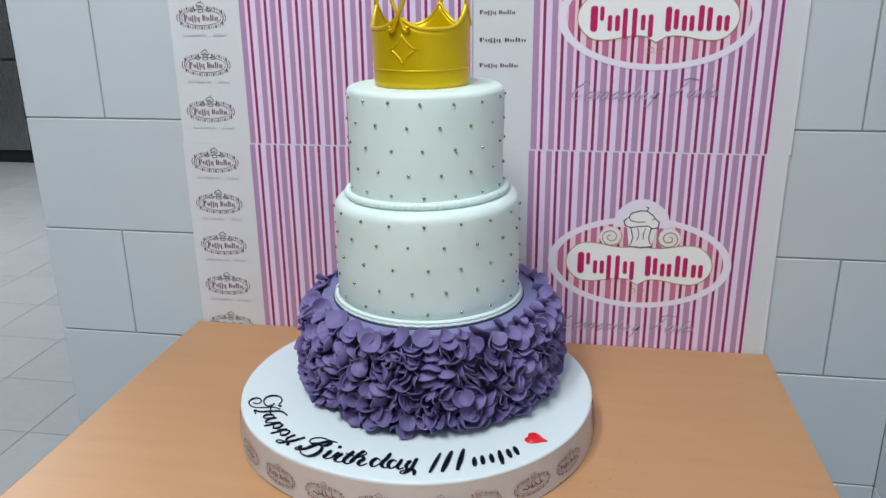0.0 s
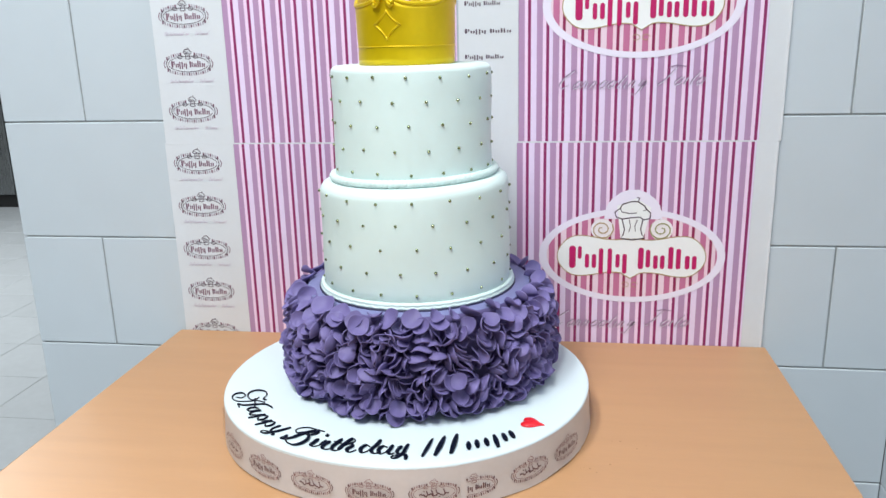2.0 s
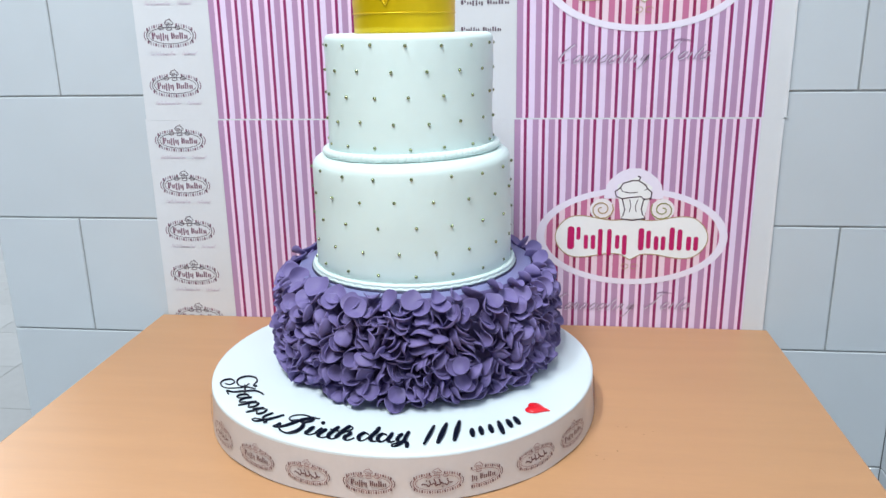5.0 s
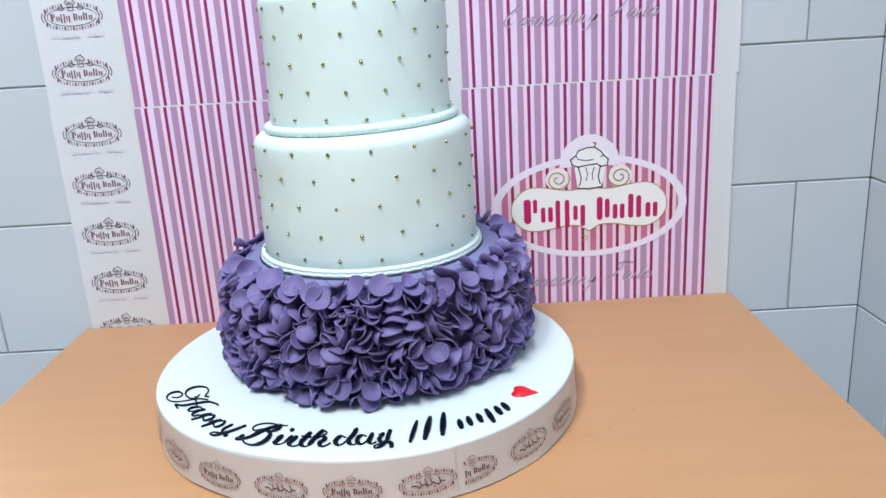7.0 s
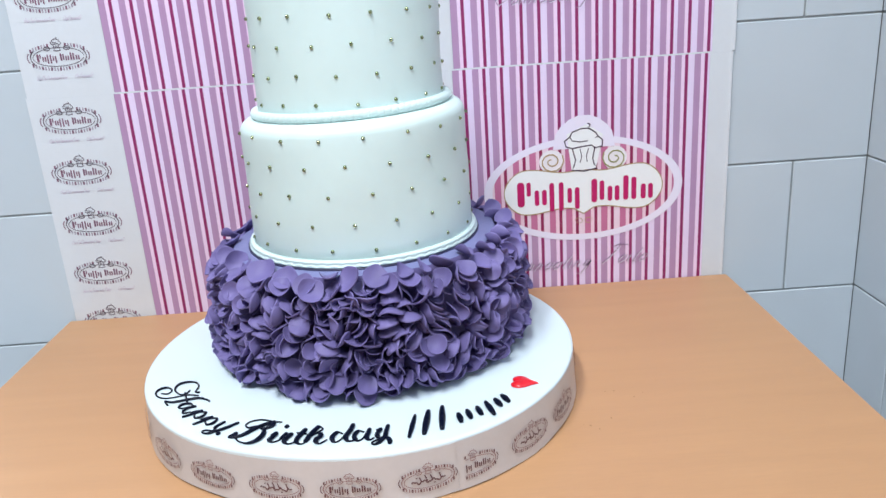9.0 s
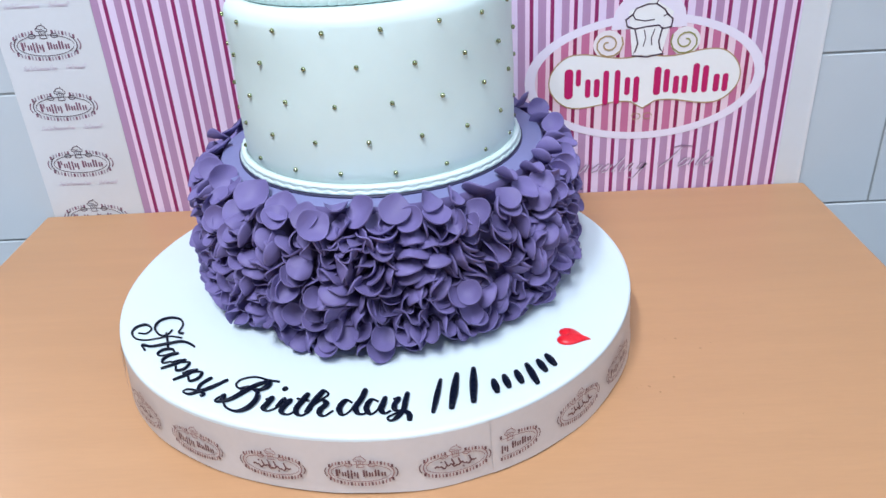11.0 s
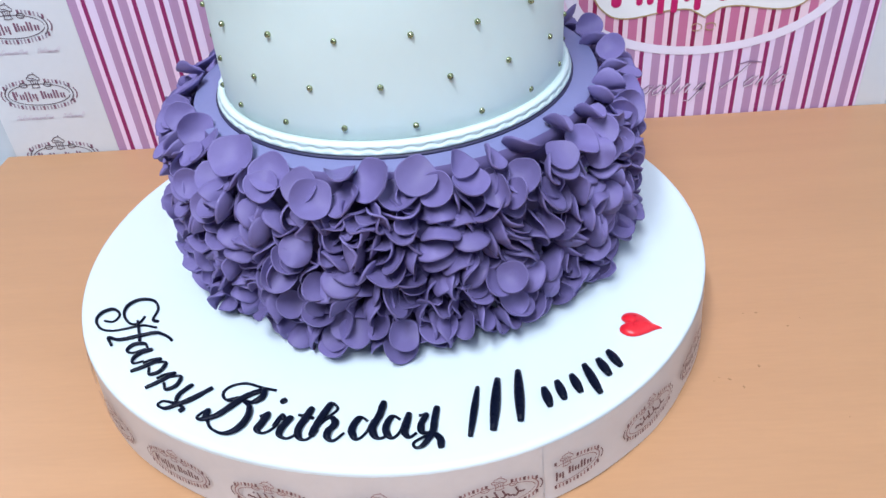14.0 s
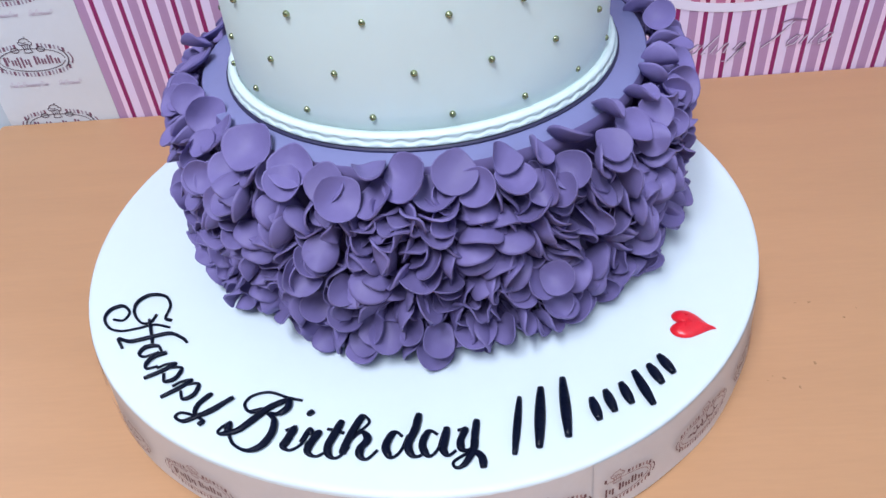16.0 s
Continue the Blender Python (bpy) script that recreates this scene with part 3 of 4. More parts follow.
R2, R3 = 0.0935, 0.0765


def tier(name, r, z0, z1, mat, edge, seed, slope=0.0):
    prof = [(0.0005, z0), (r - 0.002, z0), (r, z0 + 0.002)]
    prof += [(r, z0 + (z1 - edge - z0) * k / 8) for k in range(1, 8)]
    prof += [(r - edge + edge * math.cos(radians(a)), z1 - edge + edge * math.sin(radians(a))) for a in range(0, 91, 15)]
    prof += [(r * 0.5, z1 + 0.0002), (0.0005, z1)]
    me = lathe(name, prof, mat, 128, 0.0011, seed)
    for v in me.vertices:
        v.co.z += slope * v.co.x * max(0.0, (v.co.z - z0) / (z1 - z0))
    return me


BASE = [(0.0005, 0.0003), (0.1080, 0.0003), (0.1085, 0.010), (0.1085, Z1 - 0.034), (0.1105, Z1 - 0.016), (0.1145, Z1 - 0.0085), (0.1152, Z1 - 0.0050), (0.1135, Z1 - 0.0016), (0.1100, Z1 - 0.0002), (0.09, Z1 + 0.0003), (0.0005, Z1)]
bottom = part("bottom_tier", lathe("bottom_tier", BASE[:8], PURPLE, 128, 0.0009, 1.0), cake, label="purple fondant tier hidden under petals")
bottom.location = (0.0005, 0.0050, 0.0)
part("top_sheet", lathe("top_sheet", BASE[7:], PURPLE_TOP, 128, 0.0009, 1.0), bottom, label="smooth blue-violet fondant sheet on top")
# thin disc whose edge makes a dark line below the zigzag strip
part("cake_card", lathe("cake_card", [(0.0005, Z1), (R2 + 0.0062, Z1), (R2 + 0.0062, Z1 + 0.0011), (0.0005, Z1 + 0.0011)], DARK_DISC, 96), cake, label="thin dark disc under the middle tier")
middle = part("middle_tier", tier("middle_tier", R2, Z1 + 0.0022, Z2, FONDANT, 0.010, 4.0, LEAN_X), cake, label="white fondant tier dotted with gold pearls")
top = part("top_tier", tier("top_tier", R3, Z2 - 0.0020, Z3, FONDANT, 0.006, 9.0), cake, label="white fondant tier dotted with gold pearls")


def rope(name, r, z, thick, wiggle, twists, strands=2):
    verts, faces = [], []
    base = 0
    for s in range(strands):
        pts, n = [], 360
        for k in range(n):
            a = 2 * math.pi * k / n
            w = a * twists + s * 2 * math.pi / strands
            pts.append(((r + wiggle * math.cos(w)) * math.cos(a), (r + wiggle * math.cos(w)) * math.sin(a), z + wiggle * 0.8 * math.sin(w) + LEAN_X * r * math.cos(a)))
        me = tube("strand", pts, thick, FONDANT, 7, True)
        verts += [v.co.copy() for v in me.vertices]
        faces += [tuple(base + i for i in p.vertices) for p in me.polygons]
        base = len(verts)
        bpy.data.meshes.remove(me)
    return mesh(name, verts, faces, FONDANT, smooth=True)


def zigzag_strip(r, z, waves):
    """A soft strip pressed round the foot of a tier, its outer edge pinched into small waves."""
    n = waves * 6
    verts, faces = [], []
    for k in range(n):
        a = 2 * math.pi * k / n
        w = math.sin(a * waves)
        for dr, dz in ((-0.0014, 0.0070), (0.0008, 0.0068), (0.0020, 0.0061), (0.0027, 0.0051 + 0.0006 * w), (0.0018, 0.0042 + 0.0008 * w),
                       (0.0031, 0.0034 + 0.0007 * w), (0.0037, 0.0021), (0.0030, 0.0013), (-0.0014, 0.0013)):
            verts.append(((r + dr) * math.cos(a), (r + dr) * math.sin(a), z + dz))
    for k in range(n):
        q = (k + 1) % n
        for i in range(9):
            j = (i + 1) % 9
            faces.append((k * 9 + i, q * 9 + i, q * 9 + j, k * 9 + j)[::-1])
    return mesh("zigzag_border", verts, faces, FONDANT, smooth=True)


part("zigzag_border", zigzag_strip(R2 + 0.0016, Z1, 64), cake, label="white fondant strip with pinched zigzag edge")
part("rope_border", rope("rope_border", R3 + 0.0028, Z2 + 0.0038, 0.0034, 0.0007, 46), cake, label="white twisted fondant rope")

# pearls
pearl_bm = bmesh.new()
bmesh.ops.create_uvsphere(pearl_bm, u_segments=10, v_segments=7, radius=0.0015)
PEARL_MESH = from_bm("pearl", pearl_bm, PEARL, True)
rng = random.Random(11)


def pearls(tier_ob, radius, count, rows):
    for z, offset in rows:
        for k in range(count):
            a = radians(-90 + offset + k * 360 / count + rng.uniform(-0.7, 0.7))
            r = radius + 0.0005
            part("pearl", PEARL_MESH, tier_ob, pose(r * math.cos(a), r * math.sin(a), z + rng.uniform(-0.0009, 0.0009), 0, 0, rng.uniform(0, 360)))


ZB = BOARD_Z
pearls(middle, R2, 18, [(0.8943 - ZB, 9.7), (0.9150 - ZB, 0.3), (0.9370 - ZB, 9.9), (0.9589 - ZB, -0.5), (0.9800 - ZB, 8.9)])
pearls(top, R3, 16, [(1.0025 - ZB, 8.2), (1.0237 - ZB, -2.4), (1.0455 - ZB, 8.2), (1.0668 - ZB, -3.0), (1.0876 - ZB, 7.2)])

# petals
PETAL_R = 0.0101


def petal_mesh(k):
    """A thin round petal, pinched at its base at the origin and reaching along +y: a shell, a half pipe or a waved sheet by eights."""
    rnd = random.Random(100 + k)
    r = PETAL_R * rnd.uniform(0.92, 1.08)
    shell, pipe, waved = k < 8, 8 <= k < 16, k >= 16
    curl = rnd.uniform(0.15, 0.45) if shell else rnd.uniform(0.75, 1.25) if pipe else rnd.uniform(0.1, 0.3)
    cup = rnd.uniform(0.16, 0.42) if shell else rnd.uniform(0.0, 0.22)
    bend, thick = rnd.uniform(-0.30, 0.15), rnd.uniform(0.0010, 0.0013)
    sway = rnd.uniform(0.22, 0.34) if waved else rnd.uniform(0.0, 0.06)
    wave, phase, lobes = rnd.uniform(0.0004, 0.0012), rnd.uniform(0, 6), rnd.choice((2, 3, 3))
    pinch, skew = rnd.uniform(0.25, 0.45), rnd.uniform(-0.35, 0.35)
    segs = 20
    rings = (0.0, 0.55, 0.93, 1.0)

    def at(rho, a, side):
        x, y = rho * r * math.cos(a), r + rho * r * math.sin(a)
        x *= 1 - pinch * max(0.0, 1 - y / r) ** 1.5
        bow = curl * (0.75 + 0.25 * y / r) / r
        s = x - skew * r
        z = (1 - math.cos(bow * s)) / bow - (1 - math.cos(bow * skew * r)) / bow
        z += cup * r * rho ** 2 + bend * (y / r) ** 2 * 0.25 * r
        z += sway * r * min(1.2, y / r) * math.sin(3.3 * x / r + phase) * rho + wave * rho ** 2 * math.sin(lobes * a + phase)
        x = (math.sin(bow * s) + math.sin(bow * skew * r)) / bow
        return (x, y, z + side * thick / 2 * (1.0 if rho < 0.98 else 0.8))
    verts, faces = [], []
    for side in (1, -1):
        start = len(verts)
        verts.append(at(0, 0, side))
        for rho in rings[1:]:
            for i in range(segs):
                verts.append(at(rho, 2 * math.pi * i / segs, side))
        for i in range(segs):
            j = (i + 1) % segs
            f = [(start, start + 1 + i, start + 1 + j)]
            for q in range(2):
                o, p = start + 1 + q * segs, start + 1 + (q + 1) * segs
                f.append((o + i, p + i, p + j, o + j))
            faces += f if side > 0 else [g[::-1] for g in f]
    n = len(verts) // 2
    o = 1 + 2 * segs
    for i in range(segs):
        j = (i + 1) % segs
        faces.append((o + i, n + o + i, n + o + j, o + j))
    me = mesh("petal", verts, faces, PURPLE, smooth=True)
    for p in me.polygons[-segs:]:
        p.use_smooth = False
    return me


PETALS = [petal_mesh(k) for k in range(24)]
PETAL_CO = [np.array([v.co[:] for v in me.vertices]) for me in PETALS]
rng = random.Random(5)
RIM_A = np.linspace(0, 2 * math.pi, 13)[:-1]


class Ruffle:
    """Petals set one by one so that they overlap and nest but hardly cut through one another."""

    def __init__(self):
        self.made, self.c, self.n, self.r, self.rim = [], np.zeros((0, 3)), np.zeros((0, 3)), np.zeros(0), np.zeros((0, 12, 3))

    @staticmethod
    def crossing(rims, centres, normals, radii):
        """How deep rims run through discs, summed."""
        d = ((rims - centres[:, None]) * normals[:, None]).sum(2)
        e = np.roll(d, -1, 1)
        cut = d * e < 0
        f = np.where(cut, d / np.where(cut, d - e, 1), 0)
        at = rims + f[..., None] * (np.roll(rims, -1, 1) - rims)
        deep = radii[:, None] - np.linalg.norm(at - centres[:, None], axis=2)
        return float(np.where(cut & (deep > 0), deep, 0).sum())

    def cost(self, c, n, r, rim):
        if not len(self.r):
            return 0.0
        near = np.linalg.norm(self.c - c, axis=1) < self.r + r
        m = int(near.sum())
        if not m:
            return 0.0
        one = self.crossing(np.broadcast_to(rim, (m, 12, 3)), self.c[near], self.n[near], self.r[near])
        two = self.crossing(self.rim[near], np.broadcast_to(c, (m, 3)), np.broadcast_to(n, (m, 3)), np.full(m, r))
        gap = np.abs(((c - self.c[near]) * self.n[near]).sum(1)) + (1 - np.abs(self.n[near] @ n)) * 0.02
        return one + two + 0.006 * float((gap < 0.0038).sum())

    def plan(self, theta, z, tilt, phi, reach, scale, twist):
        """A petal whose face leans by tilt from straight outward towards phi (90 degrees is up) and whose tip reaches a given radius."""
        n = Vector((math.cos(theta), math.sin(theta), 0))
        t = Vector((-math.sin(theta), math.cos(theta), 0))
        d = t * math.cos(phi) + Vector((0, 0, 1)) * math.sin(phi)
        face = n * math.cos(tilt) + d * math.sin(tilt)
        y = n * math.sin(tilt) - d * math.cos(tilt)
        x = y.cross(face)
        turn = Matrix((x, y, face)).transposed().to_4x4() @ Matrix.Rotation(twist, 4, "Z")
        r = PETAL_R * scale
        y, face = turn.col[1].to_3d(), turn.col[2].to_3d()
        c = n * (reach - r * max(0.0, math.sin(tilt))) + Vector((0, 0, z))
        return self.settle(c, turn, r, scale)

    @staticmethod
    def settle(c, turn, r, scale):
        x, y, face = (turn.col[i].to_3d() for i in range(3))
        low = c.z - r * math.sqrt(max(0.0, 1 - face.z ** 2))
        if low < 0.0015:
            c = c + Vector((0, 0, 0.0015 - low))
        rim = np.array(c) + 0.94 * r * (np.cos(RIM_A)[:, None] * np.array(x) + np.sin(RIM_A)[:, None] * np.array(y))
        return Matrix.Translation(c - y * r) @ turn @ Matrix.Scale(scale, 4), np.array(c), np.array(face), 0.94 * r, rim

    def best(self, plans, limit=1e9, family=0):
        some = min(((self.cost(*p[1:]), i) for i, p in enumerate(plans)))
        if some[0] > limit:
            return False
        m, c, n, r, rim = plans[some[1]]
        k = family * 8 + rng.randrange(8)
        low = (PETAL_CO[k] @ np.array(m)[2, :3] + m[2][3]).min()
        if low < 0.0010:
            m = Matrix.Translation((0, 0, 0.0010 - low)) @ m
        self.made.append((math.atan2(c[1], c[0]), k, m))
        self.c, self.n, self.r = np.vstack([self.c, c]), np.vstack([self.n, n]), np.append(self.r, r)
        self.rim = np.concatenate([self.rim, rim[None]])
        return True


def swirl(theta, z, seed):
    """A slowly changing lean, so that neighbours form bunches."""
    return noise.noise(Vector((math.cos(theta) * 4.2 + seed, math.sin(theta) * 4.2, z * 34)))


def outline(z):
    """How far out the petals reach at a height."""
    return 0.1375 + 0.0035 * math.sin(math.pi * min(1.0, z / 0.075)) + 0.0025 * (z < 0.02)


ruffle = Ruffle()
# the uppermost petals lie over the edge of the tier, and stand up ruffled along one stretch of it
for k in range(78):
    theta = 2 * math.pi * (k + rng.uniform(-0.25, 0.25)) / 39
    over = k < 39
    wild = over and (math.cos(theta + radians(26)) > 0.58 or swirl(theta, 0, 3.0) > 0.25)
    plans = []
    for _ in range(12):
        tilt = radians(rng.uniform(70, 122) if wild else rng.uniform(40, 58) if over else rng.uniform(48, 76))
        phi = radians(rng.uniform(25, 155) if wild else rng.gauss(90, 16))
        plans.append(ruffle.plan(theta + rng.uniform(-0.03, 0.03) + (0 if over else 0.08), Z1 - (0.0005 if wild else 0.0035 if over else 0.0085) + rng.uniform(-0.003, 0.002), tilt, phi,
                                 (0.1285 if over else 0.1340) + rng.uniform(-0.003, 0.002), rng.uniform(0.98, 1.12) if over and not wild else rng.uniform(0.78, 0.96), rng.uniform(-0.4, 0.4)))
    ruffle.best(plans, family=1 if wild and k % 3 else 0)
# the lowest petals rest on the board
for k in range(44):
    theta = 2 * math.pi * (k + rng.uniform(-0.25, 0.25)) / 44
    ruffle.best([ruffle.plan(theta + rng.uniform(-0.03, 0.03), 0.005 + rng.uniform(0, 0.003), radians(rng.uniform(50, 82)), radians(rng.gauss(90, 28)), 0.1375 + rng.uniform(-0.004, 0.001), rng.uniform(0.80, 0.98), rng.uniform(-0.4, 0.4)) for _ in range(12)])
# between them petals stand out of the side, in bunches that lean and curl the same way, wherever one still fits;
# at a few places they fan out round a deep gap
FANS = [(radians(-71), 0.068, 0.024), (radians(-55), 0.040, 0.019), (radians(-95), 0.046, 0.019), (radians(-118), 0.060, 0.016), (radians(-33), 0.062, 0.020)]
for turn in range(5800):
    theta, z = rng.uniform(-math.pi, math.pi), rng.uniform(0.008, 0.084)
    if turn < 700:
        fan = FANS[turn % len(FANS)]
        theta, z = fan[0] + rng.uniform(-1, 1) * fan[2] / 0.13, min(0.084, max(0.008, fan[1] + rng.uniform(-1, 1) * fan[2]))
    lean, kind = 90 + 430 * swirl(theta, z, 11.0), swirl(theta, z, 7.0) + 0.07 * max(0.0, math.cos(theta + radians(130)))
    family, straight = 0 if kind > 0.20 else 1 if kind > -0.10 else 2, False
    gap = 1.0
    for middle_theta, middle_z, size in FANS:
        du, dz = (theta - middle_theta) * 0.13, z - middle_z
        if math.hypot(du, dz) < size:
            gap = math.hypot(du, dz)
            family, straight, lean = rng.choice((0, 0, 1)), True, math.degrees(math.atan2(dz, du)) + 90
    if gap < 0.0045:
        continue
    plans = []
    for _ in range(4):
        phi = radians(lean + rng.gauss(0, 14) if straight else lean * 0.5 + 45 + rng.gauss(0, 18) if family == 0 else lean + rng.gauss(0, 26))
        tilt = radians(rng.gauss(90, 9) if straight else rng.uniform(50, 78) if family == 0 else min(132, max(68, rng.gauss(101, 15))))
        zz = z + rng.uniform(-0.002, 0.002)
        plans.append(ruffle.plan(theta + rng.uniform(-0.02, 0.02), zz, tilt, phi, outline(zz) + rng.uniform(-0.008, 0.003), rng.uniform(0.76, 1.00), rng.uniform(-0.4, 0.4)))
    ruffle.best(plans, 0.003 if turn < 3600 else 0.006, family)

spots = sorted(ruffle.made, key=lambda s: -math.cos(s[0] + math.pi / 2 - radians(4)))
near, rest = spots[:300], spots[300:]
for theta, k, m in near:
    part("petal", PETALS[k], bottom, m)
rest_v, rest_f, base = [], [], 0
for theta, k, m in rest:
    mm = np.array(m)
    co = PETAL_CO[k] @ mm[:3, :3].T + mm[:3, 3]
    rest_v.append(co)
    rest_f += [tuple(base + i for i in p.vertices) for p in PETALS[k].polygons]
    base += len(co)
ob = part("petal_ruffle", mesh("petal_ruffle", np.concatenate(rest_v).tolist(), rest_f, PURPLE, smooth=True), bottom, label="ruffle of purple petals round the sides and back")
ob.data.polygons.foreach_set("use_smooth", [p.use_smooth for theta, k, m in rest for p in PETALS[k].polygons])
ob["kind"] = "stuff"

# ---- crown ----
KX, KY, KR = -0.0375, 0.890, 0.0452
crown = tagged(new("crown"), "yellow gold crown topper with scalloped rim standing on the cake", "cake topper")
crown.matrix_world = pose(KX, KY, BOARD_Z + Z3)
PEAK = radians(-90 - 14)


def rim_height(a):
    """Scalloped edge with four slender peaks; the front one stays low under its looped ornament."""
    turn = (a - PEAK) / (math.pi / 2)
    d = abs((turn + 0.5) % 1.0 - 0.5) * 2
    front = abs((turn + 2) % 4 - 2) < 0.5
    return 0.0525 + (0.012 if front else 0.0215) * (1 - d) ** 3.2 if d < 1 else 0.0525


def crown_band():
    n, rows, thick = 192, 10, 0.0022
    verts, faces = [], []
    for side in (0, 1):
        for k in range(n):
            a = 2 * math.pi * k / n
            h = rim_height(a)
            for j in range(rows + 1):
                z = h * j / rows
                r = KR - thick * side + 0.0012 * z / 0.05
                if side == 0:
                    r -= 0.0009 * math.exp(-((z - 0.0155) / 0.0008) ** 2)
                verts.append((r * math.cos(a), r * math.sin(a), z + 0.0002))
    m = n * (rows + 1)
    for k in range(n):
        q = (k + 1) % n
        for j in range(rows):
            a, b, c, d = k * (rows + 1) + j, q * (rows + 1) + j, q * (rows + 1) + j + 1, k * (rows + 1) + j + 1
            faces.append((a, b, c, d))
            faces.append((m + b, m + a, m + d, m + c))
        for j in (0, rows):
            a, b = k * (rows + 1) + j, q * (rows + 1) + j
            faces.append((b, a, a + m, b + m) if j == 0 else (a, b, b + m, a + m))
    return mesh("band", verts, faces, GOLD, smooth=True)


part("band", crown_band(), crown)
KRT = KR + 0.0006
part("rim_bead", tube("rim_bead", [(KRT * math.cos(a), KRT * math.sin(a), rim_height(a) + 0.0004) for a in np.linspace(0, 2 * math.pi, 193)[:-1]], 0.0020, GOLD, 8, True), crown, label="raised gold bead along the scalloped edge")
part("line_bead", tube("line_bead", [((KR + 0.0006) * math.cos(a), (KR + 0.0006) * math.sin(a), 0.0168) for a in np.linspace(0, 2 * math.pi, 97)[:-1]], 0.0006, GOLD, 6, True), crown, label="thin raised gold line")
for k in range(4):
    a = PEAK + k * math.pi / 2
    n = Vector((math.cos(a), math.sin(a), 0))
    t = Vector((-math.sin(a), math.cos(a), 0))
    if k == 0:
        shape = [(-0.0085, 0.0560), (-0.0092, 0.0530), (-0.0070, 0.0515), (-0.0045, 0.0535), (-0.0028, 0.0580), (-0.0005, 0.0640), (0.0030, 0.0700), (0.0062, 0.0770), (0.0065, 0.0845), (0.0030, 0.0895),
                 (-0.0030, 0.0895), (-0.0065, 0.0845), (-0.0062, 0.0770), (-0.0030, 0.0700), (0.0005, 0.0640), (0.0028, 0.0580), (0.0045, 0.0535), (0.0070, 0.0515), (0.0092, 0.0530), (0.0085, 0.0560)]
        fine = [Vector(p).lerp(Vector(q), f) for p, q in zip(shape, shape[1:]) for f in (0.0, 0.5)] + [Vector(shape[-1])]
        pts = [n * (KRT + 0.0020 + 0.0012 * math.sin(i * 0.16)) + t * p[0] + Vector((0, 0, p[1])) for i, p in enumerate(fine)]
        part("loop", tube("loop", pts, 0.0019, GOLD, 8), crown, label="looped gold ornament on the front peak")
    else:
        for side in (-1, 1):
            pts = [n * (KRT + 0.0004) + t * (side * (0.0006 + 0.0018 * math.sin(w))) + Vector((0, 0, 0.0735 + 0.0030 * w)) for w in np.linspace(0, 1.9, 8)]
            part("nub", tube("nub", pts, 0.0013, GOLD, 7), crown, label="small gold nub on a peak")
star = []
for w in np.linspace(0, 2 * math.pi, 49)[:-1]:
    s = 0.0104 / (abs(math.cos(w)) ** 0.8 + abs(math.sin(w)) ** 0.8) ** (1 / 0.8)
    b = PEAK + 0.05 + 1.2 * s * math.cos(w) / KR
    star.append(((KR + 0.0010) * math.cos(b), (KR + 0.0010) * math.sin(b), 0.0356 + 1.2 * s * math.sin(w)))
part("diamond_outline", tube("diamond_outline", star, 0.0010, GOLD, 6, True), crown, label="raised four-pointed diamond outline")

# ---- lettering on the board ----
lettering = tagged(new("icing_lettering"), "navy piped icing greeting curving along the front of the board", "lettering")
lettering.matrix_world = pose(-0.0425, 0.872, BOARD_Z + 0.0003)


def on_arc(deg, r):
    """A pose on the board: x along the line of writing, y towards the cake."""
    a = radians(deg)
    return pose(r * math.cos(a), r * math.sin(a), 0, 0, 0, deg + 90)


# piped strokes of each letter, in heights of a small letter, leaning as they are piped
STROKES = {}
STROKES["H"] = [[(-2.05, -0.6), (-1.7, -0.2), (-2.05, 0.2), (-2.7, 0.05), (-2.8, -0.55), (-2.35, -0.95), (-1.55, -0.9), (-1.0, -0.45), (-0.7, 0.3), (-0.45, 1.05), (0.15, 1.6)],
    [(-0.25, 1.8), (-0.6, 1.6), (-1.3, 2.05), (-2.1, 2.05), (-2.65, 1.45), (-2.55, 0.75), (-1.9, 0.4), (-1.0, 0.5), (-0.75, 0.9), (-1.1, 1.3)],
    [(1.65, 2.0), (1.25, 1.9), (0.6, 1.5), (0.3, 0.65), (0.0, -0.25), (-0.5, -0.7), (0.2, -0.7)], [(-0.95, 0.9), (-0.1, 0.75), (0.7, 0.6)]]
STROKES["a"] = [[(-0.4, 0.75), (-0.8, 0.75), (-1.1, 0.3), (-0.95, -0.1), (-0.6, 0.0), (-0.4, 0.65)], [(-0.1, 0.9), (-0.25, 0.35), (-0.1, -0.1), (0.2, -0.2), (0.4, 0.25)]]
STROKES["p"] = [[(-1.15, 0.1), (-1.05, 0.5), (-0.75, 0.85), (-0.82, 0.15), (-1.05, -0.6)], [(-0.75, 0.5), (-0.3, 0.9), (0.05, 0.4), (-0.15, -0.05), (-0.6, 0.15)]]
STROKES["y"] = [[(-0.8, 0.3), (-0.65, 0.8), (-0.7, 0.1), (-0.45, -0.3), (-0.05, -0.15), (0.2, 0.45), (0.3, 1.15)], [(0.35, 1.2), (0.1, 0.4), (-0.2, -0.3), (-0.55, -0.85), (-1.05, -0.9), (-1.0, -0.6), (-0.35, -0.4), (0.15, -0.4), (0.15, -0.65)]]
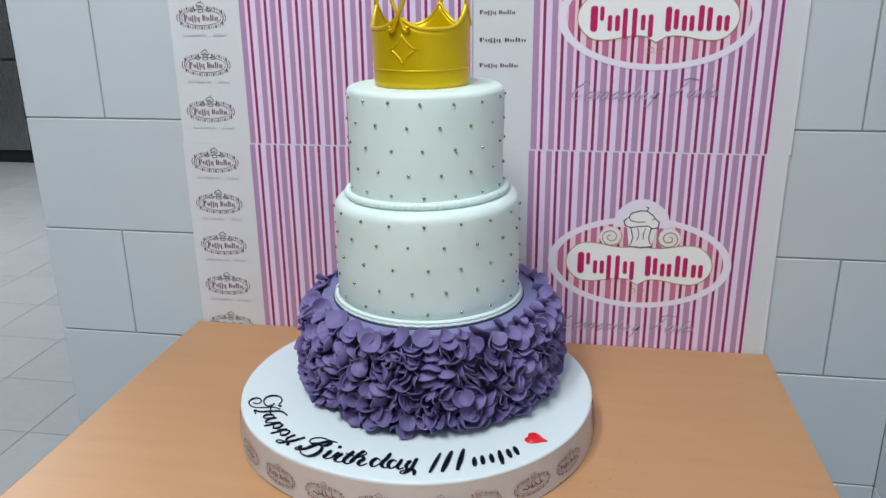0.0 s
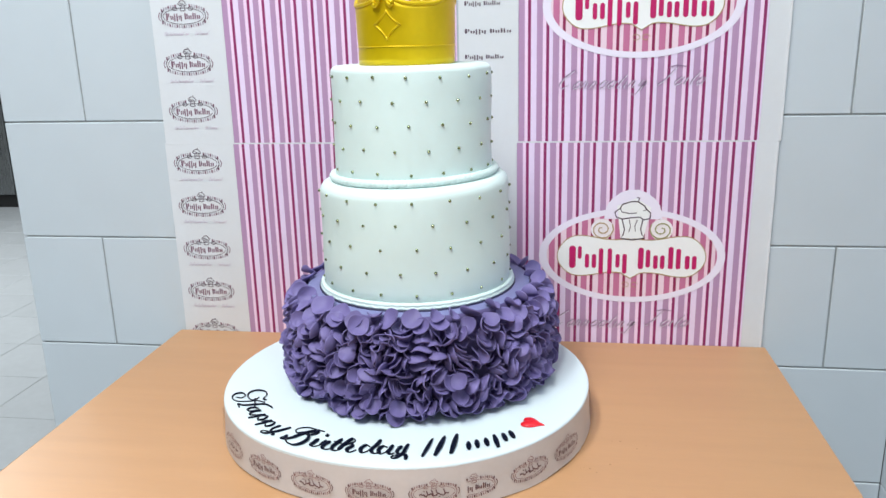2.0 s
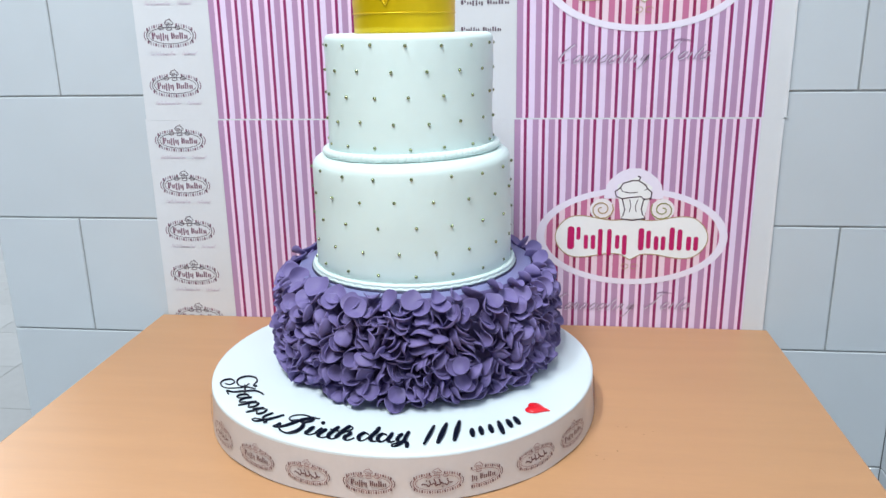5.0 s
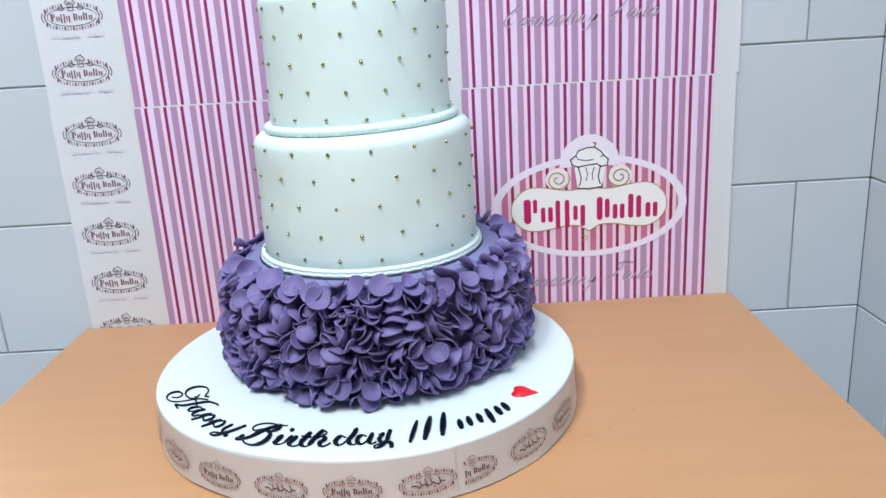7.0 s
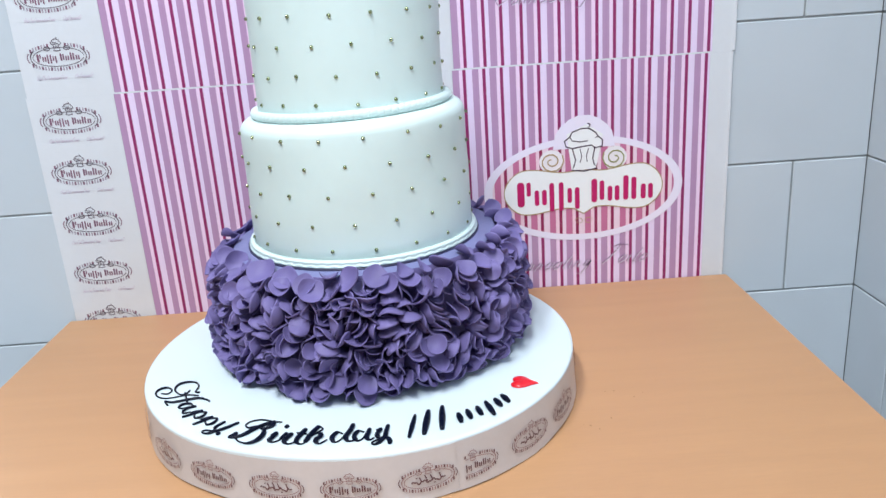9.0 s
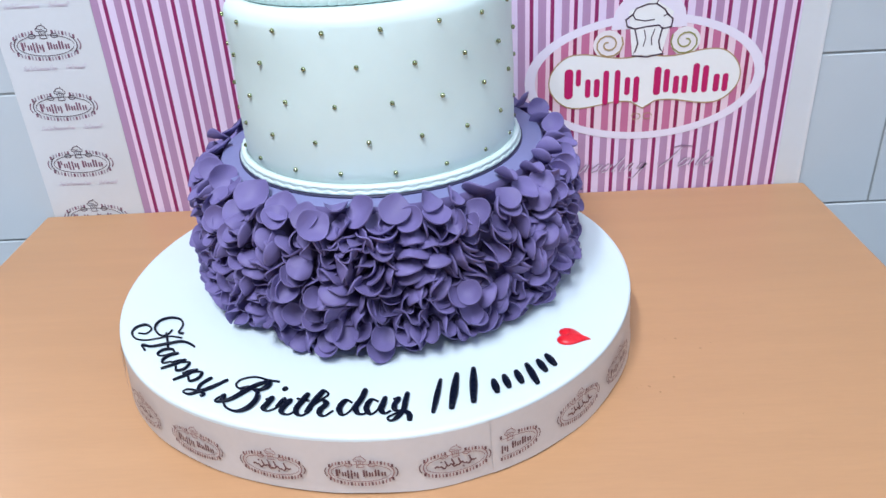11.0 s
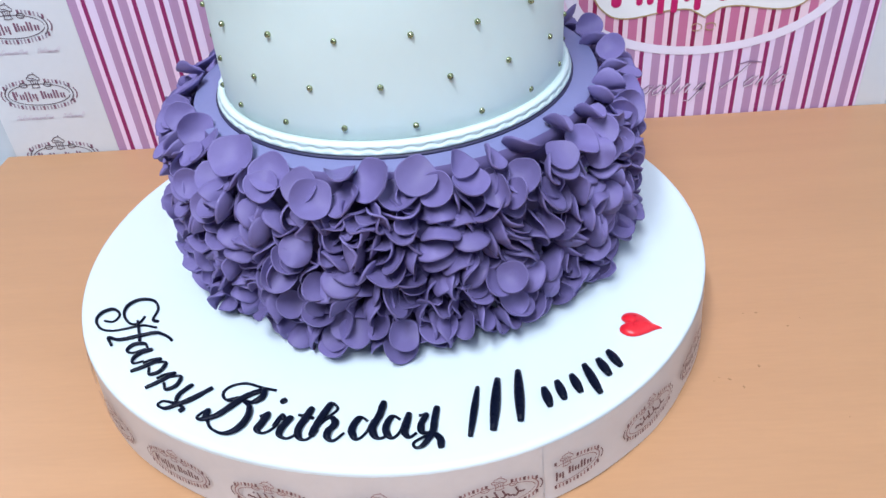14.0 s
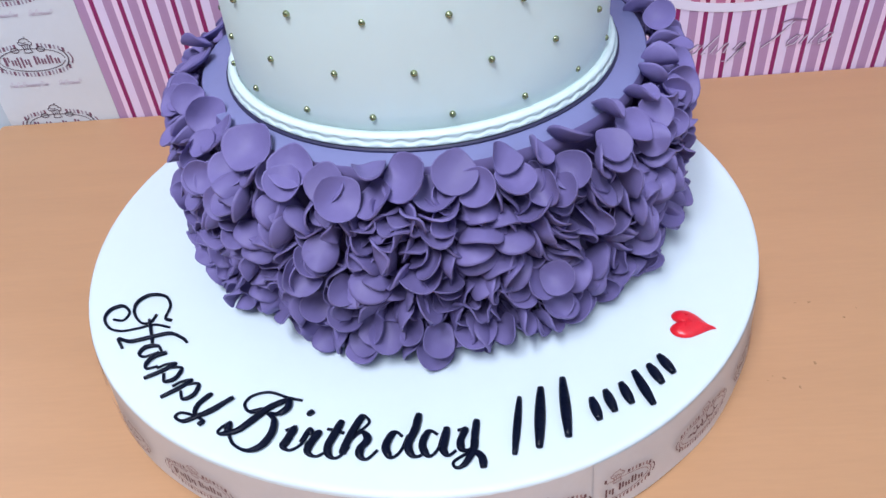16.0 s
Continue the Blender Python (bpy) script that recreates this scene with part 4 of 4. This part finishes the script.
STROKES["B"] = [[(0.1, 2.3), (-0.45, 1.6), (-0.75, 0.8), (-1.05, 0.1), (-1.6, -0.3), (-1.85, -0.2), (-1.65, 0.3), (-1.45, -0.15)], [(-0.6, 1.45), (-1.15, 1.1), (-1.6, 1.35), (-1.55, 1.85), (-0.95, 2.3), (0.0, 2.35), (0.65, 2.45)],
    [(0.1, 2.3), (0.3, 1.85), (0.1, 1.45), (-0.3, 1.35)], [(-0.35, 1.3), (0.1, 1.1), (0.4, 0.5), (0.35, -0.2), (-0.1, -0.6), (-0.8, -0.55), (-1.25, -0.25)]]
STROKES["i"] = [[(-0.6, 0.55), (-0.3, 0.8), (-0.28, 0.15), (-0.3, -0.2), (0.05, -0.25), (0.35, 0.15), (0.4, 0.7)]]
STROKES["r"] = [[(-0.8, 0.2), (-0.7, 0.85), (-0.45, 0.65), (-0.2, 0.8), (-0.35, 0.1), (-0.25, -0.25), (0.15, -0.3), (0.5, 0.1)]]
STROKES["t"] = [[(-0.3, 1.5), (-0.4, 0.9), (-0.5, 0.2), (-0.3, -0.2), (0.05, -0.2), (0.35, 0.35)], [(-0.8, 1.05), (-0.4, 1.02), (-0.05, 0.95)]]
STROKES["h"] = [[(-0.9, 0.5), (-0.5, 1.05), (-0.12, 1.6), (-0.4, 1.9), (-0.6, 1.45), (-0.8, 0.65), (-0.9, 0.0)], [(-0.8, 0.55), (-0.35, 1.1), (0.0, 0.75), (-0.2, 0.3), (-0.15, -0.05), (0.15, -0.15), (0.5, 0.3)]]
BOWL = [(-0.12, 0.95), (-0.4, 1.15), (-0.65, 0.85), (-0.75, 0.35), (-0.5, -0.05), (-0.15, 0.25), (0.1, 1.0)]
STROKES["d"] = [BOWL, [(0.5, 2.0), (0.4, 1.3), (0.15, 0.5), (0.32, 0.03), (0.65, 0.0), (0.85, 0.3)]]
STROKES["A"] = [[(x + 0.18, y) for x, y in BOWL], [(0.45, 1.2), (0.35, 0.65), (0.25, 0.15), (0.45, -0.1), (0.75, 0.1)]]
STROKES["Y"] = [[(-0.25, 1.05), (0.05, 1.0), (-0.2, 0.5), (-0.2, 0.1), (0.1, 0.05), (0.4, 0.45)], [(0.6, 1.35), (0.4, 0.6), (0.25, 0.0), (-0.2, -0.6), (-0.55, -0.7), (-0.6, -0.4), (0.15, -0.1), (0.5, -0.4), (0.5, -0.9)]]


def flow(points, steps=7):
    """A smooth line through the points."""
    pts = [Vector((x, y)) for x, y in points]
    pts = [pts[0] * 2 - pts[1]] + pts + [pts[-1] * 2 - pts[-2]]
    out = []
    for i in range(1, len(pts) - 2):
        p, q, r, t = pts[i - 1:i + 3]
        for k in range(steps):
            f = k / steps
            out.append(0.5 * (2 * q + (r - p) * f + (2 * p - 5 * q + 4 * r - t) * f ** 2 + (3 * q - p - 3 * r + t) * f ** 3))
    return out + [pts[-2]]


def letter(char, heavy, size=0.0105):
    """Piped icing: thick where the stroke runs down, thin where it runs up or across."""
    verts, faces = [], []
    strokes = [flow(p) for p in STROKES[char]]
    if char == "i":
        strokes.append([Vector((0.00, 1.66)), Vector((0.06, 1.62)), Vector((0.10, 1.58))])
    for j, line in enumerate(strokes):
        n = len(line)
        rad = []
        for k in range(n):
            d = (line[min(k + 1, n - 1)] - line[max(k - 1, 0)]).normalized()
            ends = min(1.0, 0.6 + 0.2 * min(k, n - 1 - k))
            rad.append(0.00072 + (heavy - 0.00072) * max(0.0, -d.y) ** 1.2 * ends)
        if n == 3:
            rad = [heavy * 0.9, heavy * 1.15, heavy * 0.9]
        for _ in range(2):
            rad = [(rad[max(k - 1, 0)] + 2 * rad[k] + rad[min(k + 1, n - 1)]) / 4 for k in range(n)]
        rad = [q * (1 + 0.10 * noise.noise(Vector((k * 0.45, j * 3.0, ord(char))))) for k, q in enumerate(rad)]
        me = tube("stroke", [(p.x * size, p.y * size, rad[k] * 0.55 + 0.00013 * j) for k, p in enumerate(line)], rad, ICING, 10, flat=0.75)
        base = len(verts)
        verts += [v.co.copy() for v in me.vertices]
        faces += [tuple(base + i for i in p.vertices) for p in me.polygons]
        bpy.data.meshes.remove(me)
    return mesh("letter", verts, faces, ICING, smooth=True)


for char, deg, r, heavy in (("H", -149.0, 0.1660, 0.0012), ("a", -142.0, 0.1660, 0.0013), ("p", -136.0, 0.1650, 0.0012), ("p", -130.5, 0.1650, 0.0012), ("y", -125.5, 0.1640, 0.0013),
                            ("B", -115.0, 0.1650, 0.0018), ("i", -109.5, 0.1620, 0.0019), ("r", -105.5, 0.1615, 0.0019), ("t", -102.0, 0.1615, 0.0019), ("h", -98.0, 0.1615, 0.0019),
                            ("d", -92.0, 0.1612, 0.0019), ("A", -87.0, 0.1612, 0.0018), ("Y", -82.5, 0.1612, 0.0018)):
    part("letter", letter(char, heavy), lettering, on_arc(deg, r))

# a name, as plain piped bars
for deg, r, h, lean, w in ((-74.0, 0.168, 0.027, 0.45, 0.9), (-70.0, 0.168, 0.028, 0.5, 1.25), (-65.4, 0.168, 0.028, 0.5, 1.25), (-61.6, 0.167, 0.011, 0.35, 1.2), (-58.8, 0.167, 0.011, 0.35, 1.2), (-55.8, 0.168, 0.011, 0.35, 1.2),
                           (-53.0, 0.174, 0.018, 0.4, 1.2), (-49.6, 0.169, 0.011, 0.35, 1.2), (-46.8, 0.169, 0.011, 0.35, 1.2)):
    pts = [(lean * h * k / 9 - lean * h / 2, h * k / 9, 0.0012) for k in range(10)]
    rad = [0.0020 * w * (0.6 + 0.4 * math.sin(math.pi * k / 9)) for k in range(10)]
    part("bar", tube("bar", pts, rad, ICING, 10, flat=0.75), lettering, on_arc(deg, r), label="plain slanting icing bar")


def heart_mesh():
    verts, faces = [], []
    n, rings = 40, 6
    outline = []
    for k in range(n):
        t = 2 * math.pi * k / n
        outline.append((16 * math.sin(t) ** 3 / 17, (13 * math.cos(t) - 5 * math.cos(2 * t) - 2 * math.cos(3 * t) - math.cos(4 * t)) / 17))
    for j in range(rings + 1):
        f = 1 - (j / rings) ** 1.8 * 0.98
        h = math.sin(math.pi / 2 * j / rings) * 0.0032
        for u, v in outline:
            verts.append((u * f * 0.0095, (v * f + 0.1 * (1 - f)) * 0.0124, h * (1 - 0.25 * math.exp(-(u * f / 0.25) ** 2) * (v * f > 0))))
    for j in range(rings):
        for k in range(n):
            q = (k + 1) % n
            faces.append((j * n + k, (j + 1) * n + k, (j + 1) * n + q, j * n + q)[::-1])
    faces.append(tuple(rings * n + k for k in range(n))[::-1])
    return mesh("icing_heart", verts, faces, HEART, smooth=True)


heart = tagged(new("icing_heart", heart_mesh()), "small glossy red piped heart on the white board", "decoration")
heart.matrix_world = pose(0.0855, 0.7765, BOARD_Z + 0.0004, 0, 0, 74)

# ---- crumbs on the table ----
crumb_bm = bmesh.new()
bmesh.ops.create_icosphere(crumb_bm, subdivisions=1, radius=0.0008)
for v in crumb_bm.verts:
    v.co *= 1 + 0.35 * noise.noise(v.co * 2000)
CRUMB_MESH = from_bm("crumb", crumb_bm, CRUMB)
rng = random.Random(21)
for k in range(11):
    x, y = 0.155 + rng.gauss(0, 0.035), 0.775 + rng.gauss(0, 0.03)
    s = rng.uniform(0.4, 1.0)
    if math.hypot(x - BX, y - BY) > BR + 0.006:
        c = tagged(new("crumb", CRUMB_MESH), "tiny brown crumb on the table", "crumb", "crumbs on the table")
        c.matrix_world = pose(x, y, TABLE_Z + 0.0002 * s, 0, 0, rng.uniform(0, 360)) @ Matrix.Diagonal((s * 1.6, s, s * 0.3, 1))

# ---- tiles, piece by piece ----


TILE_CACHE = {}


def cached(w, h, t, bevel, mat):
    key = (round(w, 4), round(h, 4), mat.name)
    if key not in TILE_CACHE:
        TILE_CACHE[key] = from_bm("tile", box_bm(0, 0, 0, w, h, t, bevel, 1), mat)
    return TILE_CACHE[key]


def tile_wall(parent, m, length, phase_even, phase_odd):
    """Courses of tiles in the plane of m: x along the wall, y up, z out of it."""
    row = -1
    while COURSE0 + row * ROW < TOP:
        z0, z1 = max(0.0, COURSE0 + row * ROW), min(TOP, COURSE0 + (row + 1) * ROW)
        start = (phase_even if row % 2 == 0 else phase_odd) % PITCH - PITCH
        while start < length:
            a, b = max(0.0, start), min(length, start + PITCH)
            if b - a > 0.02 and z1 - z0 > 0.02:
                g0, g1 = (0.0 if a == 0.0 else GAP / 2), (0.0 if b == length else GAP / 2)
                me = cached(b - a - g0 - g1, z1 - z0 - GAP, 0.008, 0.0009, TILE)
                part("tile", me, parent, m @ pose(a + g0, z0 + GAP / 2, 0, random.uniform(-0.05, 0.05), random.uniform(-0.05, 0.05), 0))
            start += PITCH
        row += 1


# courses: index 5 spans 0.872 to 1.026, joints there are half a tile on from the courses above and below
FACE_S = Matrix(((1, 0, 0, END_X), (0, 0, -1, WALL_Y + 0.008), (0, 1, 0, 0), (0, 0, 0, 1)))
tile_wall(wall_back, FACE_S, RIGHT_X - END_X, 0.431 - END_X, 0.276 - END_X)
FACE_W = Matrix(((0, 0, -1, RIGHT_X + 0.008), (-1, 0, 0, WALL_Y), (0, 1, 0, 0), (0, 0, 0, 1)))
tile_wall(wall_right, FACE_W, 2.4, 0.235, 0.08)

PAVE = 0.29


def pave():
    rest_v, rest_f = [], []
    i0, i1 = math.floor((WEST + 1.38) / PAVE), math.ceil((RIGHT_X + 1.38) / PAVE)
    j0, j1 = math.floor((SOUTH - 1.865) / PAVE), math.ceil((NORTH - 1.865) / PAVE)
    for i in range(i0, i1):
        for j in range(j0, j1):
            x0, x1 = max(WEST, -1.38 + i * PAVE), min(RIGHT_X, -1.38 + (i + 1) * PAVE)
            y0, y1 = max(SOUTH, 1.865 + j * PAVE), min(NORTH, 1.865 + (j + 1) * PAVE)
            if x1 - x0 < 0.02 or y1 - y0 < 0.02:
                continue
            if -3.6 < x0 < -0.9 and 1.2 < y0 < 4.6:
                part("tile", cached(x1 - x0 - 0.003, y1 - y0 - 0.003, 0.006, 0.0008, FLOOR_TILE), floor, pose(x0 + 0.0015, y0 + 0.0015, -0.006))
            else:
                k = len(rest_v)
                rest_v.extend((x, y, z) for z in (-0.006, 0.0) for x, y in ((x0 + 0.0015, y0 + 0.0015), (x1 - 0.0015, y0 + 0.0015), (x1 - 0.0015, y1 - 0.0015), (x0 + 0.0015, y1 - 0.0015)))
                rest_f.extend([(k + 4, k + 5, k + 6, k + 7), (k, k + 1, k + 5, k + 4), (k + 1, k + 2, k + 6, k + 5), (k + 2, k + 3, k + 7, k + 6), (k + 3, k, k + 4, k + 7)])
    ob = part("paving", mesh("paving", rest_v, rest_f, FLOOR_TILE), floor, label="pale floor tiles")
    ob["kind"] = "stuff"


pave()
